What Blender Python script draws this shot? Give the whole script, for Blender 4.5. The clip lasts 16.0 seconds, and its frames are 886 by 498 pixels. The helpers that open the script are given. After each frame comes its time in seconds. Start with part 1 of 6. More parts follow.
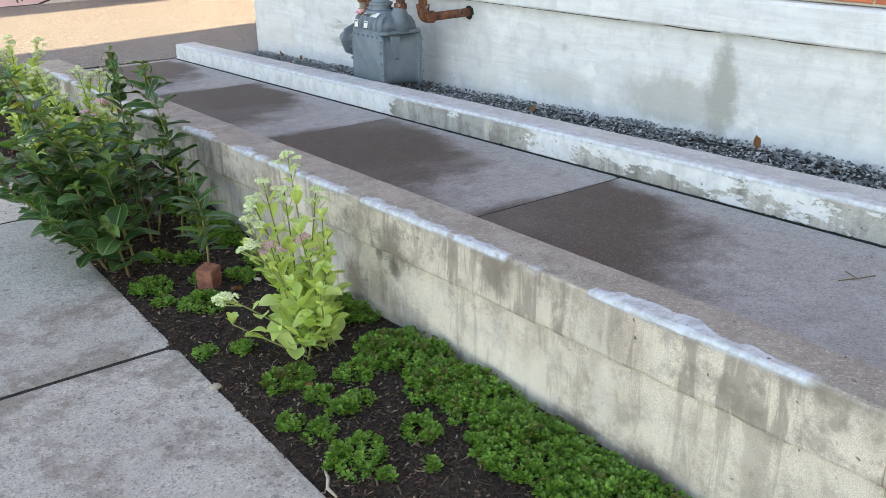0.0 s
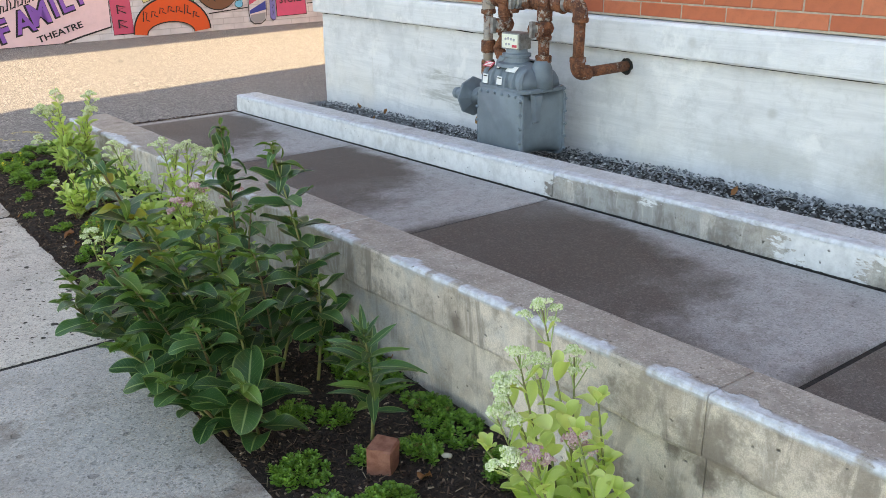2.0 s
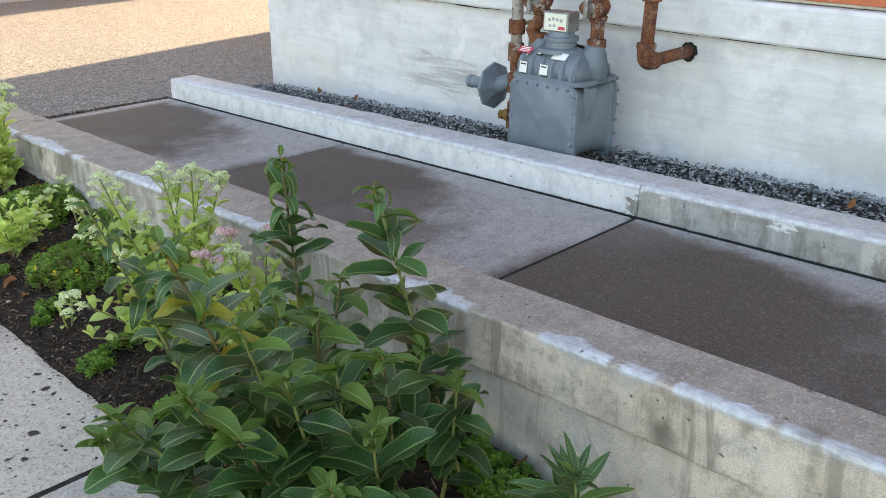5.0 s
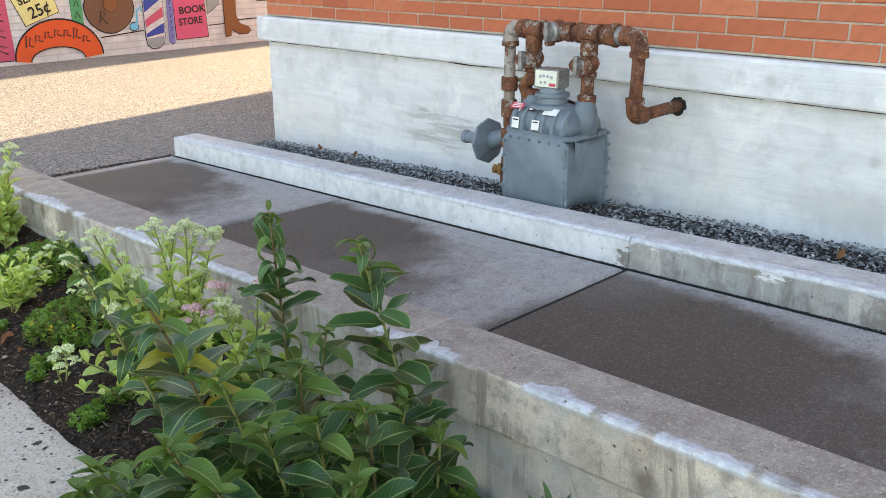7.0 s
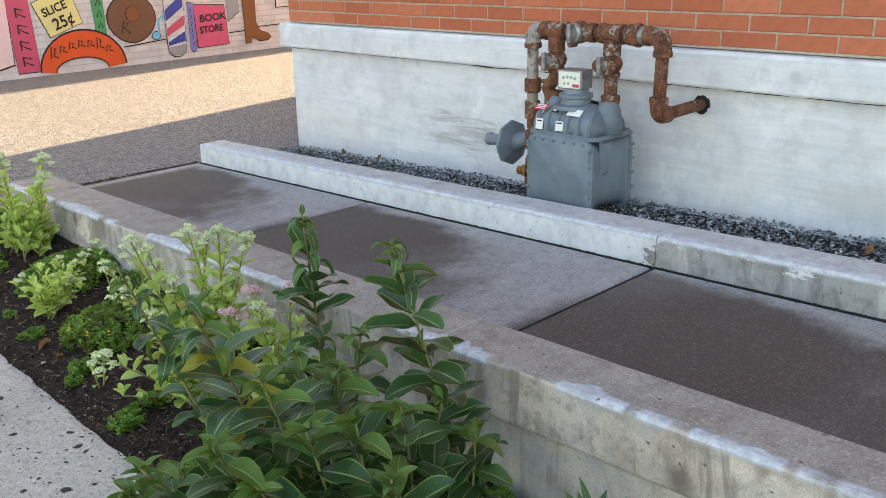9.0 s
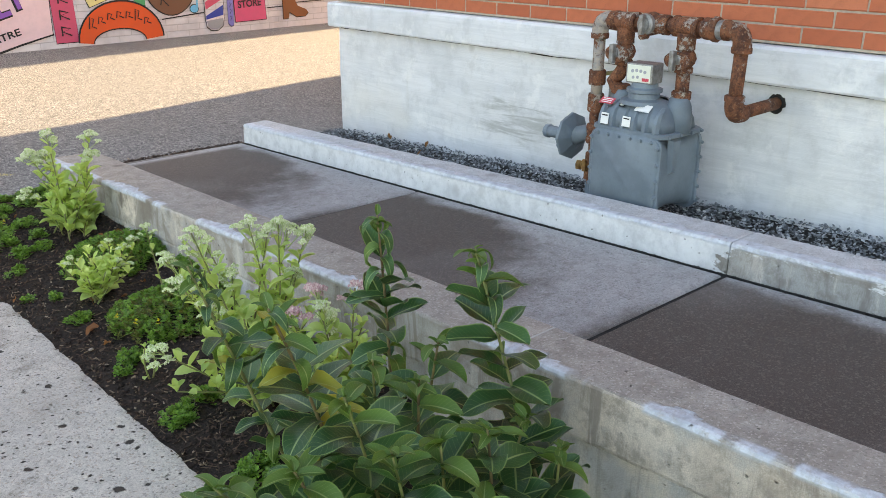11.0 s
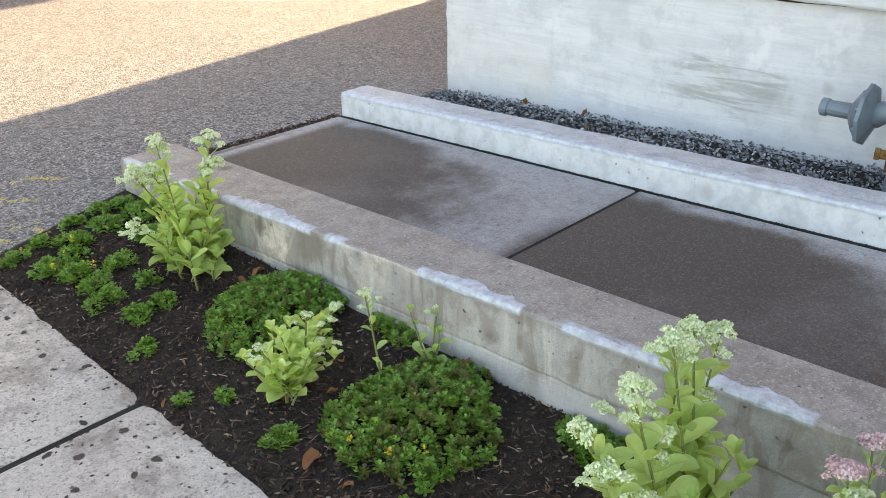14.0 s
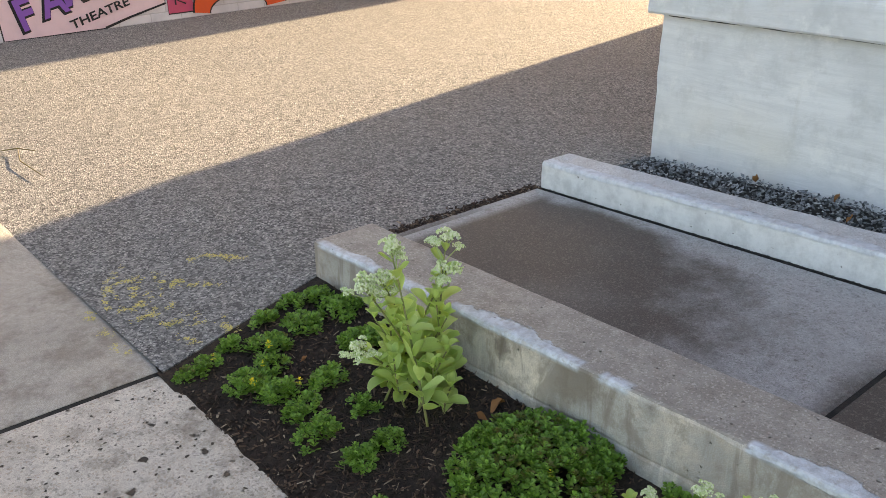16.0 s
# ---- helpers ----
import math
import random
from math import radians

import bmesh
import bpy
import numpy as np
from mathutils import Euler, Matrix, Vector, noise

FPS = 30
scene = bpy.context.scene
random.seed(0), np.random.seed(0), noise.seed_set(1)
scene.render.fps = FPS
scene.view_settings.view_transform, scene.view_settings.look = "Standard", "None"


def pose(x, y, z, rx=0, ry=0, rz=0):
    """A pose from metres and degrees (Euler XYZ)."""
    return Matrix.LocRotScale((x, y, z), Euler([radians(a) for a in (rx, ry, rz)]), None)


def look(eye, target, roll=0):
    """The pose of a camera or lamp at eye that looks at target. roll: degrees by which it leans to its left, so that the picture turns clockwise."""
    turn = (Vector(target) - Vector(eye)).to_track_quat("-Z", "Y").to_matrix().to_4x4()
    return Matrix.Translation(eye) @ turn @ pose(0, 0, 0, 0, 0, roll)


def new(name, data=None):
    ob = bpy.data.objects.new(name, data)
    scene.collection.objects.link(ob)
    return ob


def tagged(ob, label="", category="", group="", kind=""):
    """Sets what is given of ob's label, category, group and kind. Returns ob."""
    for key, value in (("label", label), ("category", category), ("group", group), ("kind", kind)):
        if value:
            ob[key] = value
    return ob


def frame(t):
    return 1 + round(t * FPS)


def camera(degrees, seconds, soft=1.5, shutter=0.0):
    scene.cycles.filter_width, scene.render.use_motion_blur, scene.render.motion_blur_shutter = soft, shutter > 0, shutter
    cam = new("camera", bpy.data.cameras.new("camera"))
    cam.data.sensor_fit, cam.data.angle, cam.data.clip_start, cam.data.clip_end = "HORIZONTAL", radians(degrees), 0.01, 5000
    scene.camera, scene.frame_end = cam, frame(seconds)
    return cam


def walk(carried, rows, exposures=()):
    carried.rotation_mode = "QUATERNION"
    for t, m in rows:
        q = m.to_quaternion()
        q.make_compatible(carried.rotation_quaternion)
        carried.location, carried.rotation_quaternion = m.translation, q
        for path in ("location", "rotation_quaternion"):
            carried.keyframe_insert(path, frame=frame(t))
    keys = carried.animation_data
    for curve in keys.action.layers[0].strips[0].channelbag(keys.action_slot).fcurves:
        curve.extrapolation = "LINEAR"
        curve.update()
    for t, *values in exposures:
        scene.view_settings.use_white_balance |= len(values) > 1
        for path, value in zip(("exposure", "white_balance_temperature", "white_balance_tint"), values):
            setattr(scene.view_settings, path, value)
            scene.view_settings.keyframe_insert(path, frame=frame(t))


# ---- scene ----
cam = camera(54.8, 16.0, soft=0.55)
PATH = [
    (0, (1.833, -1.702, 1.572), (2.927, -0.208, 0.815), -0.8),
    (0.5, (1.769, -1.295, 1.578), (2.785, 0.264, 0.846), -1.8),
    (1, (1.77, -0.869, 1.567), (2.785, 0.701, 0.855), -1.8),
    (1.5, (1.823, -0.457, 1.568), (2.89, 1.096, 0.897), -1.0),
    (2, (1.856, -0.067, 1.551), (2.969, 1.445, 0.862), -0.6),
    (2.5, (1.833, 0.332, 1.56), (2.977, 1.799, 0.827), -1.0),
    (3, (1.84, 0.643, 1.55), (3.015, 2.072, 0.79), -1.3),
    (5.5, (1.784, 1.326, 1.556), (3.124, 2.599, 0.791), 1.2),
    (6, (1.812, 1.237, 1.559), (3.162, 2.508, 0.81), 1.5),
    (6.5, (1.813, 1.221, 1.557), (3.166, 2.516, 0.858), 0.8),
    (7, (1.814, 1.218, 1.56), (3.149, 2.556, 0.905), -0.1),
    (7.5, (1.8, 1.226, 1.567), (3.091, 2.6, 0.9), -1.5),
    (8, (1.786, 1.216, 1.574), (3.075, 2.59, 0.903), -1.9),
    (8.5, (1.771, 1.215, 1.571), (3.076, 2.585, 0.921), -1.5),
    (11, (1.747, 1.47, 1.594), (3.003, 2.863, 0.902), 0.2),
    (11.5, (1.674, 1.725, 1.607), (2.859, 3.156, 0.868), 0.0),
    (12, (1.734, 2.088, 1.595), (2.897, 3.526, 0.833), 0.9),
    (12.5, (1.775, 2.429, 1.598), (2.966, 3.838, 0.827), 0.9),
    (13, (1.725, 2.82, 1.601), (2.984, 4.148, 0.793), -0.4),
    (13.5, (1.701, 3.132, 1.585), (3.009, 4.371, 0.717), -0.2),
    (14, (1.709, 3.447, 1.593), (3.011, 4.693, 0.727), -0.6),
    (14.5, (1.751, 3.74, 1.621), (3.047, 5.002, 0.769), -0.9),
    (15, (1.764, 3.956, 1.62), (3.036, 5.244, 0.77), -1.1),
    (15.5, (1.74, 4.226, 1.642), (2.965, 5.573, 0.815), -1.6),
    (16, (1.76, 4.451, 1.632), (2.937, 5.85, 0.822), -0.5),
]
EXPOSURES = [(0.0, 2.47, 8850, 14), (2.5, 2.38, 8850, 14), (7.0, 2.47, 8850, 14), (8.0, 2.50, 8850, 14), (8.5, 2.3, 8850, 14), (11.0, 2.38, 8850, 14), (12.5, 2.40, 8850, 14), (14.0, 2.48, 8850, 14), (15.0, 2.12, 8850, 14), (15.5, 1.99, 8850, 14), (16.0, 1.95, 8850, 14)]
walk(cam, [(t, look(eye, target, roll)) for t, eye, target, roll in PATH], EXPOSURES)

# ---------------------------------------------------------------- light
SUN_AZ, SUN_EL = 12.0, 20.0
sun_way = Vector((math.cos(radians(SUN_AZ)) * math.cos(radians(SUN_EL)), math.sin(radians(SUN_AZ)) * math.cos(radians(SUN_EL)), math.sin(radians(SUN_EL))))
world = bpy.data.worlds.new("world")
scene.world = world
world.use_nodes = True
sky = world.node_tree.nodes.new("ShaderNodeTexSky")
sky.sky_type, sky.sun_disc = "NISHITA", False
sky.sun_elevation, sky.sun_rotation = radians(SUN_EL), radians(90 - SUN_AZ)
sky.air_density, sky.dust_density, sky.ozone_density = 1.0, 1.5, 1.0
background = world.node_tree.nodes["Background"]
background.inputs["Strength"].default_value = 0.15
world.node_tree.links.new(sky.outputs[0], background.inputs["Color"])
sun_data = bpy.data.lights.new("sun", "SUN")
sun_data.energy, sun_data.angle, sun_data.color = 4.5, radians(0.6), (1.0, 0.87, 0.66)
sun = new("sun", sun_data)
sun.matrix_basis = look(sun_way * 60, (0, 0, 0))


# ---------------------------------------------------------------- materials
class Mat:
    """A node material, written as a chain of small calls."""

    def __init__(self, name):
        self.m = bpy.data.materials.new(name)
        self.m.use_nodes = True
        self.t = self.m.node_tree
        self.b = self.t.nodes["Principled BSDF"]
        self.out = self.t.nodes["Material Output"]
        co = self.t.nodes.new("ShaderNodeTexCoord")
        self.obj, self.uv = co.outputs["Object"], co.outputs["UV"]

    def put(self, socket, v):
        if isinstance(v, (int, float)):
            socket.default_value = v
        elif isinstance(v, tuple):
            socket.default_value = (*v, 1.0)[:4] if len(socket.default_value) == 4 else v
        else:
            self.t.links.new(v, socket)

    def stretch(self, sx, sy, sz, vec=None):
        n = self.t.nodes.new("ShaderNodeMapping")
        self.put(n.inputs["Vector"], vec or self.obj)
        n.inputs["Scale"].default_value = (sx, sy, sz)
        return n.outputs[0]

    def bent(self, scale, amount, vec=None):
        """Coordinates pushed about by noise, so that cells lose their even shape."""
        n = self.t.nodes.new("ShaderNodeTexNoise")
        self.put(n.inputs["Vector"], vec or self.obj)
        self.put(n.inputs["Scale"], scale), self.put(n.inputs["Detail"], 3.0)
        a = self.t.nodes.new("ShaderNodeVectorMath")
        a.operation = "MULTIPLY_ADD"
        self.put(a.inputs[0], n.outputs["Color"])
        a.inputs[1].default_value = (amount, amount, amount)
        self.put(a.inputs[2], vec or self.obj)
        return a.outputs[0]

    def noise(self, scale, detail=4.0, rough=0.55, vec=None, warp=0.0):
        n = self.t.nodes.new("ShaderNodeTexNoise")
        self.put(n.inputs["Vector"], vec or self.obj)
        self.put(n.inputs["Scale"], scale), self.put(n.inputs["Detail"], detail), self.put(n.inputs["Roughness"], rough), self.put(n.inputs["Distortion"], warp)
        return n.outputs["Fac"]

    def cells(self, scale, what="Distance", feature="F1", vec=None):
        n = self.t.nodes.new("ShaderNodeTexVoronoi")
        n.feature = feature
        self.put(n.inputs["Vector"], vec or self.obj)
        self.put(n.inputs["Scale"], scale)
        return n.outputs[what]

    def band(self, v, lo, hi, a=0.0, b=1.0):
        n = self.t.nodes.new("ShaderNodeMapRange")
        n.interpolation_type = "SMOOTHSTEP"
        self.put(n.inputs[0], v)
        self.put(n.inputs[1], lo), self.put(n.inputs[2], hi), self.put(n.inputs[3], a), self.put(n.inputs[4], b)
        return n.outputs[0]

    def calc(self, op, a, b=0.0):
        n = self.t.nodes.new("ShaderNodeMath")
        n.operation = op
        self.put(n.inputs[0], a), self.put(n.inputs[1], b)
        return n.outputs[0]

    def mix(self, f, a, b, kind="MIX"):
        n = self.t.nodes.new("ShaderNodeMix")
        n.data_type, n.blend_type = "RGBA", kind
        self.put(n.inputs[0], f), self.put(n.inputs[6], a), self.put(n.inputs[7], b)
        return n.outputs[2]

    def axes(self, vec=None):
        n = self.t.nodes.new("ShaderNodeSeparateXYZ")
        self.put(n.inputs[0], vec or self.obj)
        return n.outputs

    def island(self):
        return self.t.nodes.new("ShaderNodeNewGeometry").outputs["Random Per Island"]

    def chance(self):
        return self.t.nodes.new("ShaderNodeObjectInfo").outputs["Random"]

    def slope(self):
        """How far the true normal points up."""
        return self.axes(self.t.nodes.new("ShaderNodeNewGeometry").outputs["True Normal"])[2]

    def ramp(self, v, *stops):
        n = self.t.nodes.new("ShaderNodeValToRGB")
        e = n.color_ramp.elements
        while len(e) < len(stops):
            e.new(0.5)
        for s, (p, c) in zip(e, stops):
            s.position, s.color = p, (*c, 1.0)
        self.put(n.inputs[0], v)
        return n.outputs[0]

    def finish(self, colour, rough=0.8, bump=None, depth=0.002, metal=0.0, glow=0.0, spec=0.4):
        self.put(self.b.inputs["Base Color"], colour), self.put(self.b.inputs["Roughness"], rough), self.put(self.b.inputs["Metallic"], metal)
        self.b.inputs["Specular IOR Level"].default_value = spec
        if bump is not None:
            n = self.t.nodes.new("ShaderNodeBump")
            n.inputs["Strength"].default_value, n.inputs["Distance"].default_value = 1.0, depth
            self.put(n.inputs["Height"], bump)
            self.t.links.new(n.outputs[0], self.b.inputs["Normal"])
        return self.m

    def thin(self, share=0.35):
        """Lets light through, as a leaf does."""
        tr = self.t.nodes.new("ShaderNodeBsdfTranslucent")
        col = self.b.inputs["Base Color"].links[0].from_socket
        self.t.links.new(self.mix(1.0, col, (1.0, 1.0, 0.55), "MULTIPLY"), tr.inputs["Color"])
        mx = self.t.nodes.new("ShaderNodeMixShader")
        mx.inputs[0].default_value = share
        self.t.links.new(self.b.outputs[0], mx.inputs[1]), self.t.links.new(tr.outputs[0], mx.inputs[2])
        self.t.links.new(mx.outputs[0], self.out.inputs[0])
        return self.m


def make_asphalt():
    m = Mat("asphalt")
    grain, big, mid = m.cells(125, "Color"), m.noise(0.7, 5), m.noise(9, 6)
    stone = m.axes(grain)[0]
    c = m.ramp(stone, (0.0, (0.04, 0.04, 0.042)), (0.4, (0.145, 0.144, 0.146)), (0.8, (0.25, 0.247, 0.243)), (1.0, (0.48, 0.46, 0.44)))
    pebble = m.axes(m.cells(58, "Color"))
    c = m.mix(m.band(pebble[0], 0.80, 0.92, 0.0, 0.5), c, (0.33, 0.32, 0.31))
    c = m.mix(m.band(pebble[1], 0.80, 0.92, 0.0, 0.6), c, (0.035, 0.035, 0.037))
    c = m.mix(m.band(big, 0.35, 0.7, 0.0, 0.45), c, m.mix(0.5, c, (0.19, 0.18, 0.17)))
    c = m.mix(m.band(mid, 0.5, 0.75, 0.0, 0.4), c, (0.07, 0.068, 0.068))
    h = m.calc("ADD", m.cells(125), m.calc("MULTIPLY", m.noise(40, 3), 1.2))
    return m.finish(c, 0.85, h, 0.004)


def make_walk(name, pits, base, dark, speck=1.0):
    """Exposed-aggregate pavement; pits: how worn it is."""
    m = Mat(name)
    way = m.bent(60, 0.010)
    sand, stone, big = m.noise(420, 2), m.axes(m.cells(150, "Color", vec=way)), m.noise(1.6, 6, 0.6)
    mid = m.noise(26, 6, 0.7)
    c = m.mix(m.band(sand, 0.35, 0.65), tuple(0.74 * v for v in base), tuple(1.16 * v for v in base))
    c = m.mix(m.band(mid, 0.42, 0.66, 0.0, 0.42), c, tuple(0.60 * v for v in base))
    c = m.mix(m.band(stone[0], 0.72, 0.95, 0.0, 0.8 * speck), c, (0.66, 0.60, 0.53))
    c = m.mix(m.band(stone[1], 0.82, 0.94, 0.0, 0.7 * speck), c, tuple(0.42 * v for v in base))
    c = m.mix(m.band(stone[2], 0.90, 0.96, 0.0, 0.5 * speck), c, (0.42, 0.30, 0.22))
    rough_way = m.bent(28, 0.03)
    chip = m.axes(m.cells(58, "Color", vec=rough_way))
    inside = m.band(m.cells(58, vec=rough_way), 0.45, 0.28)
    c = m.mix(m.calc("MULTIPLY", m.band(chip[0], 0.84, 0.92, 0.0, 0.65 * speck), inside), c, tuple(0.38 * v for v in base))
    c = m.mix(m.calc("MULTIPLY", m.band(chip[1], 0.84, 0.92, 0.0, 0.65 * speck), inside), c, (0.70, 0.65, 0.58))
    c = m.mix(m.band(big, 0.42, 0.72, 0.0, 0.42), c, tuple(0.58 * v for v in base))
    wide = m.bent(14, 0.06)
    hole = m.calc("MULTIPLY", m.band(m.calc("ADD", m.cells(12, vec=wide), m.calc("MULTIPLY", m.noise(80, 5, 0.7), 0.22)), 0.32, 0.25), m.band(m.axes(m.cells(12, "Color", vec=wide))[0], 0.60, 0.64))
    small = m.calc("MULTIPLY", m.band(m.calc("ADD", m.cells(36, vec=rough_way), m.calc("MULTIPLY", m.noise(160, 3), 0.2)), 0.36, 0.27), m.band(m.axes(m.cells(36, "Color", vec=rough_way))[1], 0.70, 0.74))
    holes = m.calc("MULTIPLY", m.calc("MAXIMUM", hole, small), pits)
    c = m.mix(holes, c, dark)
    blot = m.calc("MULTIPLY", m.band(m.noise(3.5, 7, 0.75), 0.46, 0.64), m.band(m.noise(0.9, 2), 0.36, 0.54))
    c = m.mix(m.calc("MULTIPLY", blot, 0.62), c, (0.17, 0.13, 0.10))
    h = m.calc("SUBTRACT", m.calc("ADD", m.calc("MULTIPLY", stone[0], 0.3), m.calc("ADD", m.calc("MULTIPLY", sand, 0.3), m.calc("MULTIPLY", mid, 0.8))), m.calc("MULTIPLY", holes, 2.0))
    return m.finish(c, 0.88, h, 0.0045)


RAMP_STEP, RAMP_JOINT = 2.111, 1.144


def make_ramp():
    """Grey ramp concrete, with the brown damp stain that each slab carries on its wall side."""
    m = Mat("ramp_concrete")
    x, y, z = m.axes()
    sand, big, speck = m.noise(300, 3), m.noise(2.2, 6, 0.6), m.axes(m.cells(150, "Color"))[0]
    c = m.mix(m.band(sand, 0.3, 0.7), (0.28, 0.278, 0.28), (0.43, 0.428, 0.43))
    c = m.mix(m.band(speck, 0.6, 1.0, 0.0, 0.5), c, (0.50, 0.50, 0.50))
    c = m.mix(m.band(speck, 0.25, 0.0, 0.0, 0.5), c, (0.14, 0.14, 0.14))
    c = m.mix(m.band(m.noise(14, 7, 0.75), 0.46, 0.68, 0.0, 0.4), c, (0.20, 0.19, 0.18))
    c = m.mix(m.band(m.noise(5, 6, 0.7), 0.52, 0.72, 0.0, 0.35), c, (0.50, 0.50, 0.51))
    c = m.mix(m.band(big, 0.45, 0.75, 0.0, 0.35), c, (0.22, 0.21, 0.20))
    u = m.calc("MULTIPLY", m.calc("SUBTRACT", x, 3.85), 0.83)
    v = m.calc("FRACT", m.calc("DIVIDE", m.calc("SUBTRACT", y, RAMP_JOINT - 4 * RAMP_STEP), RAMP_STEP))
    edge = m.calc("ADD", m.calc("MULTIPLY", m.calc("POWER", m.calc("MAXIMUM", u, 0.0), 6.0), 0.62), m.calc("ADD", 0.17, m.calc("MULTIPLY", u, 0.12)))
    edge = m.calc("ADD", edge, m.calc("MULTIPLY", m.calc("SUBTRACT", m.noise(2.6, 8, 0.72), 0.5), 0.62))
    edge = m.calc("ADD", edge, m.band(y, 1.2, 1.1, 0.0, 0.26))
    d = m.calc("SUBTRACT", v, edge)
    stain = m.calc("MULTIPLY", m.band(d, -0.10, 0.17), m.band(m.calc("ADD", u, m.calc("MULTIPLY", m.noise(3.1, 4), 0.3)), 1.16, 1.04))
    stain = m.calc("MULTIPLY", stain, m.band(m.noise(1.1, 3), 0.2, 0.5, 0.8, 1.0))
    stain = m.calc("MULTIPLY", stain, m.band(y, 7.46, 7.36))
    seep = m.calc("MULTIPLY", m.band(m.calc("ADD", v, m.calc("MULTIPLY", m.noise(8, 4), 0.06)), 0.085, 0.03), m.band(u, 0.75, 0.35, 0.0, 0.8))
    stain = m.calc("MAXIMUM", stain, seep)
    brown = m.mix(m.band(sand, 0.3, 0.7), (0.052, 0.041, 0.034), (0.100, 0.080, 0.066))
    brown = m.mix(m.band(speck, 0.7, 1.0, 0.0, 0.35), brown, (0.24, 0.21, 0.185))
    c = m.mix(m.calc("MULTIPLY", stain, 0.95), c, brown)
    skirt = m.calc("MULTIPLY", m.band(d, -0.30, 0.02), m.band(m.noise(11, 7, 0.75), 0.50, 0.62))
    c = m.mix(m.calc("MULTIPLY", skirt, m.band(stain, 0.0, 1.0, 0.45, 0.0)), c, (0.15, 0.125, 0.105))
    fleck = m.calc("MULTIPLY", m.band(m.cells(30, vec=m.bent(40, 0.03)), 0.24, 0.10), m.band(m.noise(7, 3), 0.52, 0.62))
    c = m.mix(m.calc("MULTIPLY", fleck, 0.6), c, (0.09, 0.075, 0.065))
    return m.finish(c, m.band(stain, 0, 1, 0.85, 0.72), sand, 0.0016)


def make_wall_concrete(name, top_z, slope, edge_x, lean, warm, pale, top_dark, top_light, chalk, wash):
    """Weathered cast concrete with drip streaks, smudges and a chalky crust along its upper arris."""
    m = Mat(name)
    x, y, z = m.axes()
    t = m.calc("SUBTRACT", z, m.calc("SUBTRACT", top_z + 7.5 * slope, m.calc("MULTIPLY", y, slope)))
    side = m.calc("SUBTRACT", x, m.calc("SUBTRACT", edge_x, m.calc("MULTIPLY", y, lean)))
    sand, big, mottle = m.noise(260, 3), m.noise(2.6, 7, 0.68), m.noise(10, 8, 0.72)
    drip = m.noise(1.0, 6, 0.68, m.stretch(8, 8, 1.4), 0.8)
    # Grey blotches rising with y: concrete tone, plus the plants' shade painted in.
    grey = m.calc("ADD", m.noise(1.5, 7, 0.7), m.band(y, 0.6, 2.6, -0.10, 0.07))
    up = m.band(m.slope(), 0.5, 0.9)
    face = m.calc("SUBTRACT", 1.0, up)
    c = m.mix(m.band(big, 0.34, 0.62), warm, pale)
    c = m.mix(m.band(grey, 0.46, 0.60, 0.0, 0.7), c, (0.37, 0.385, 0.395))
    c = m.mix(m.band(mottle, 0.46, 0.64, 0.0, 0.7), c, tuple(0.60 * v for v in warm))
    low = m.band(m.calc("ADD", t, m.calc("MULTIPLY", m.noise(5, 4), 0.03)), -0.19, -0.205)
    c = m.mix(m.calc("MULTIPLY", low, m.band(m.noise(3.1, 7, 0.72), 0.42, 0.60, 0.85, 0.12)), c, m.mix(m.band(grey, 0.44, 0.58), (0.84, 0.75, 0.65), (0.54, 0.55, 0.56)))
    high = m.band(t, -0.24, -0.19)
    c = m.mix(m.calc("MULTIPLY", m.calc("MULTIPLY", m.band(drip, 0.46, 0.34), face), 0.5), c, (0.80, 0.74, 0.67))
    c = m.mix(m.calc("MULTIPLY", m.calc("MULTIPLY", m.band(drip, 0.51, 0.62), face), m.band(high, 0, 1, 0.4, 0.68)), c, tuple(0.5 * v for v in warm))
    smudge = m.calc("MULTIPLY", m.band(m.calc("ADD", m.cells(2.1), m.calc("MULTIPLY", m.calc("SUBTRACT", m.noise(9, 7, 0.75), 0.5), 0.7)), 0.34, 0.12), m.band(m.noise(1.6, 2), 0.44, 0.54))
    c = m.mix(m.calc("MULTIPLY", m.calc("MULTIPLY", smudge, face), 0.85), c, (0.19, 0.155, 0.125))
    crust = m.calc("MULTIPLY", m.band(m.calc("ADD", t, m.calc("MULTIPLY", m.calc("SUBTRACT", m.noise(13, 6, 0.7), 0.5), 0.10)), -0.055, -0.015), m.band(m.noise(1.9, 4), 0.42, 0.56))
    c = m.mix(m.calc("MULTIPLY", m.calc("MULTIPLY", crust, face), 0.45), c, (0.24, 0.205, 0.17))
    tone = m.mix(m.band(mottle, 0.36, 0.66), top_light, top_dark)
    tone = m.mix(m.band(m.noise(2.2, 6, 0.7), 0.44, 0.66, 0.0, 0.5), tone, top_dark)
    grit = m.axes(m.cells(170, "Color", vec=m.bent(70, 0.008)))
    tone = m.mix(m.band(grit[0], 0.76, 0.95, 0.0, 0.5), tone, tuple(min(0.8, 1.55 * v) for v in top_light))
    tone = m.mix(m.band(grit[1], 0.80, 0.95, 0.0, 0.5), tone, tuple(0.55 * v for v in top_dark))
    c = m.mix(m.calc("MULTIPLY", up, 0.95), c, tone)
    c = m.mix(m.band(sand, 0.35, 0.65, 0.4, 0.0), c, tuple(0.6 * v for v in warm))
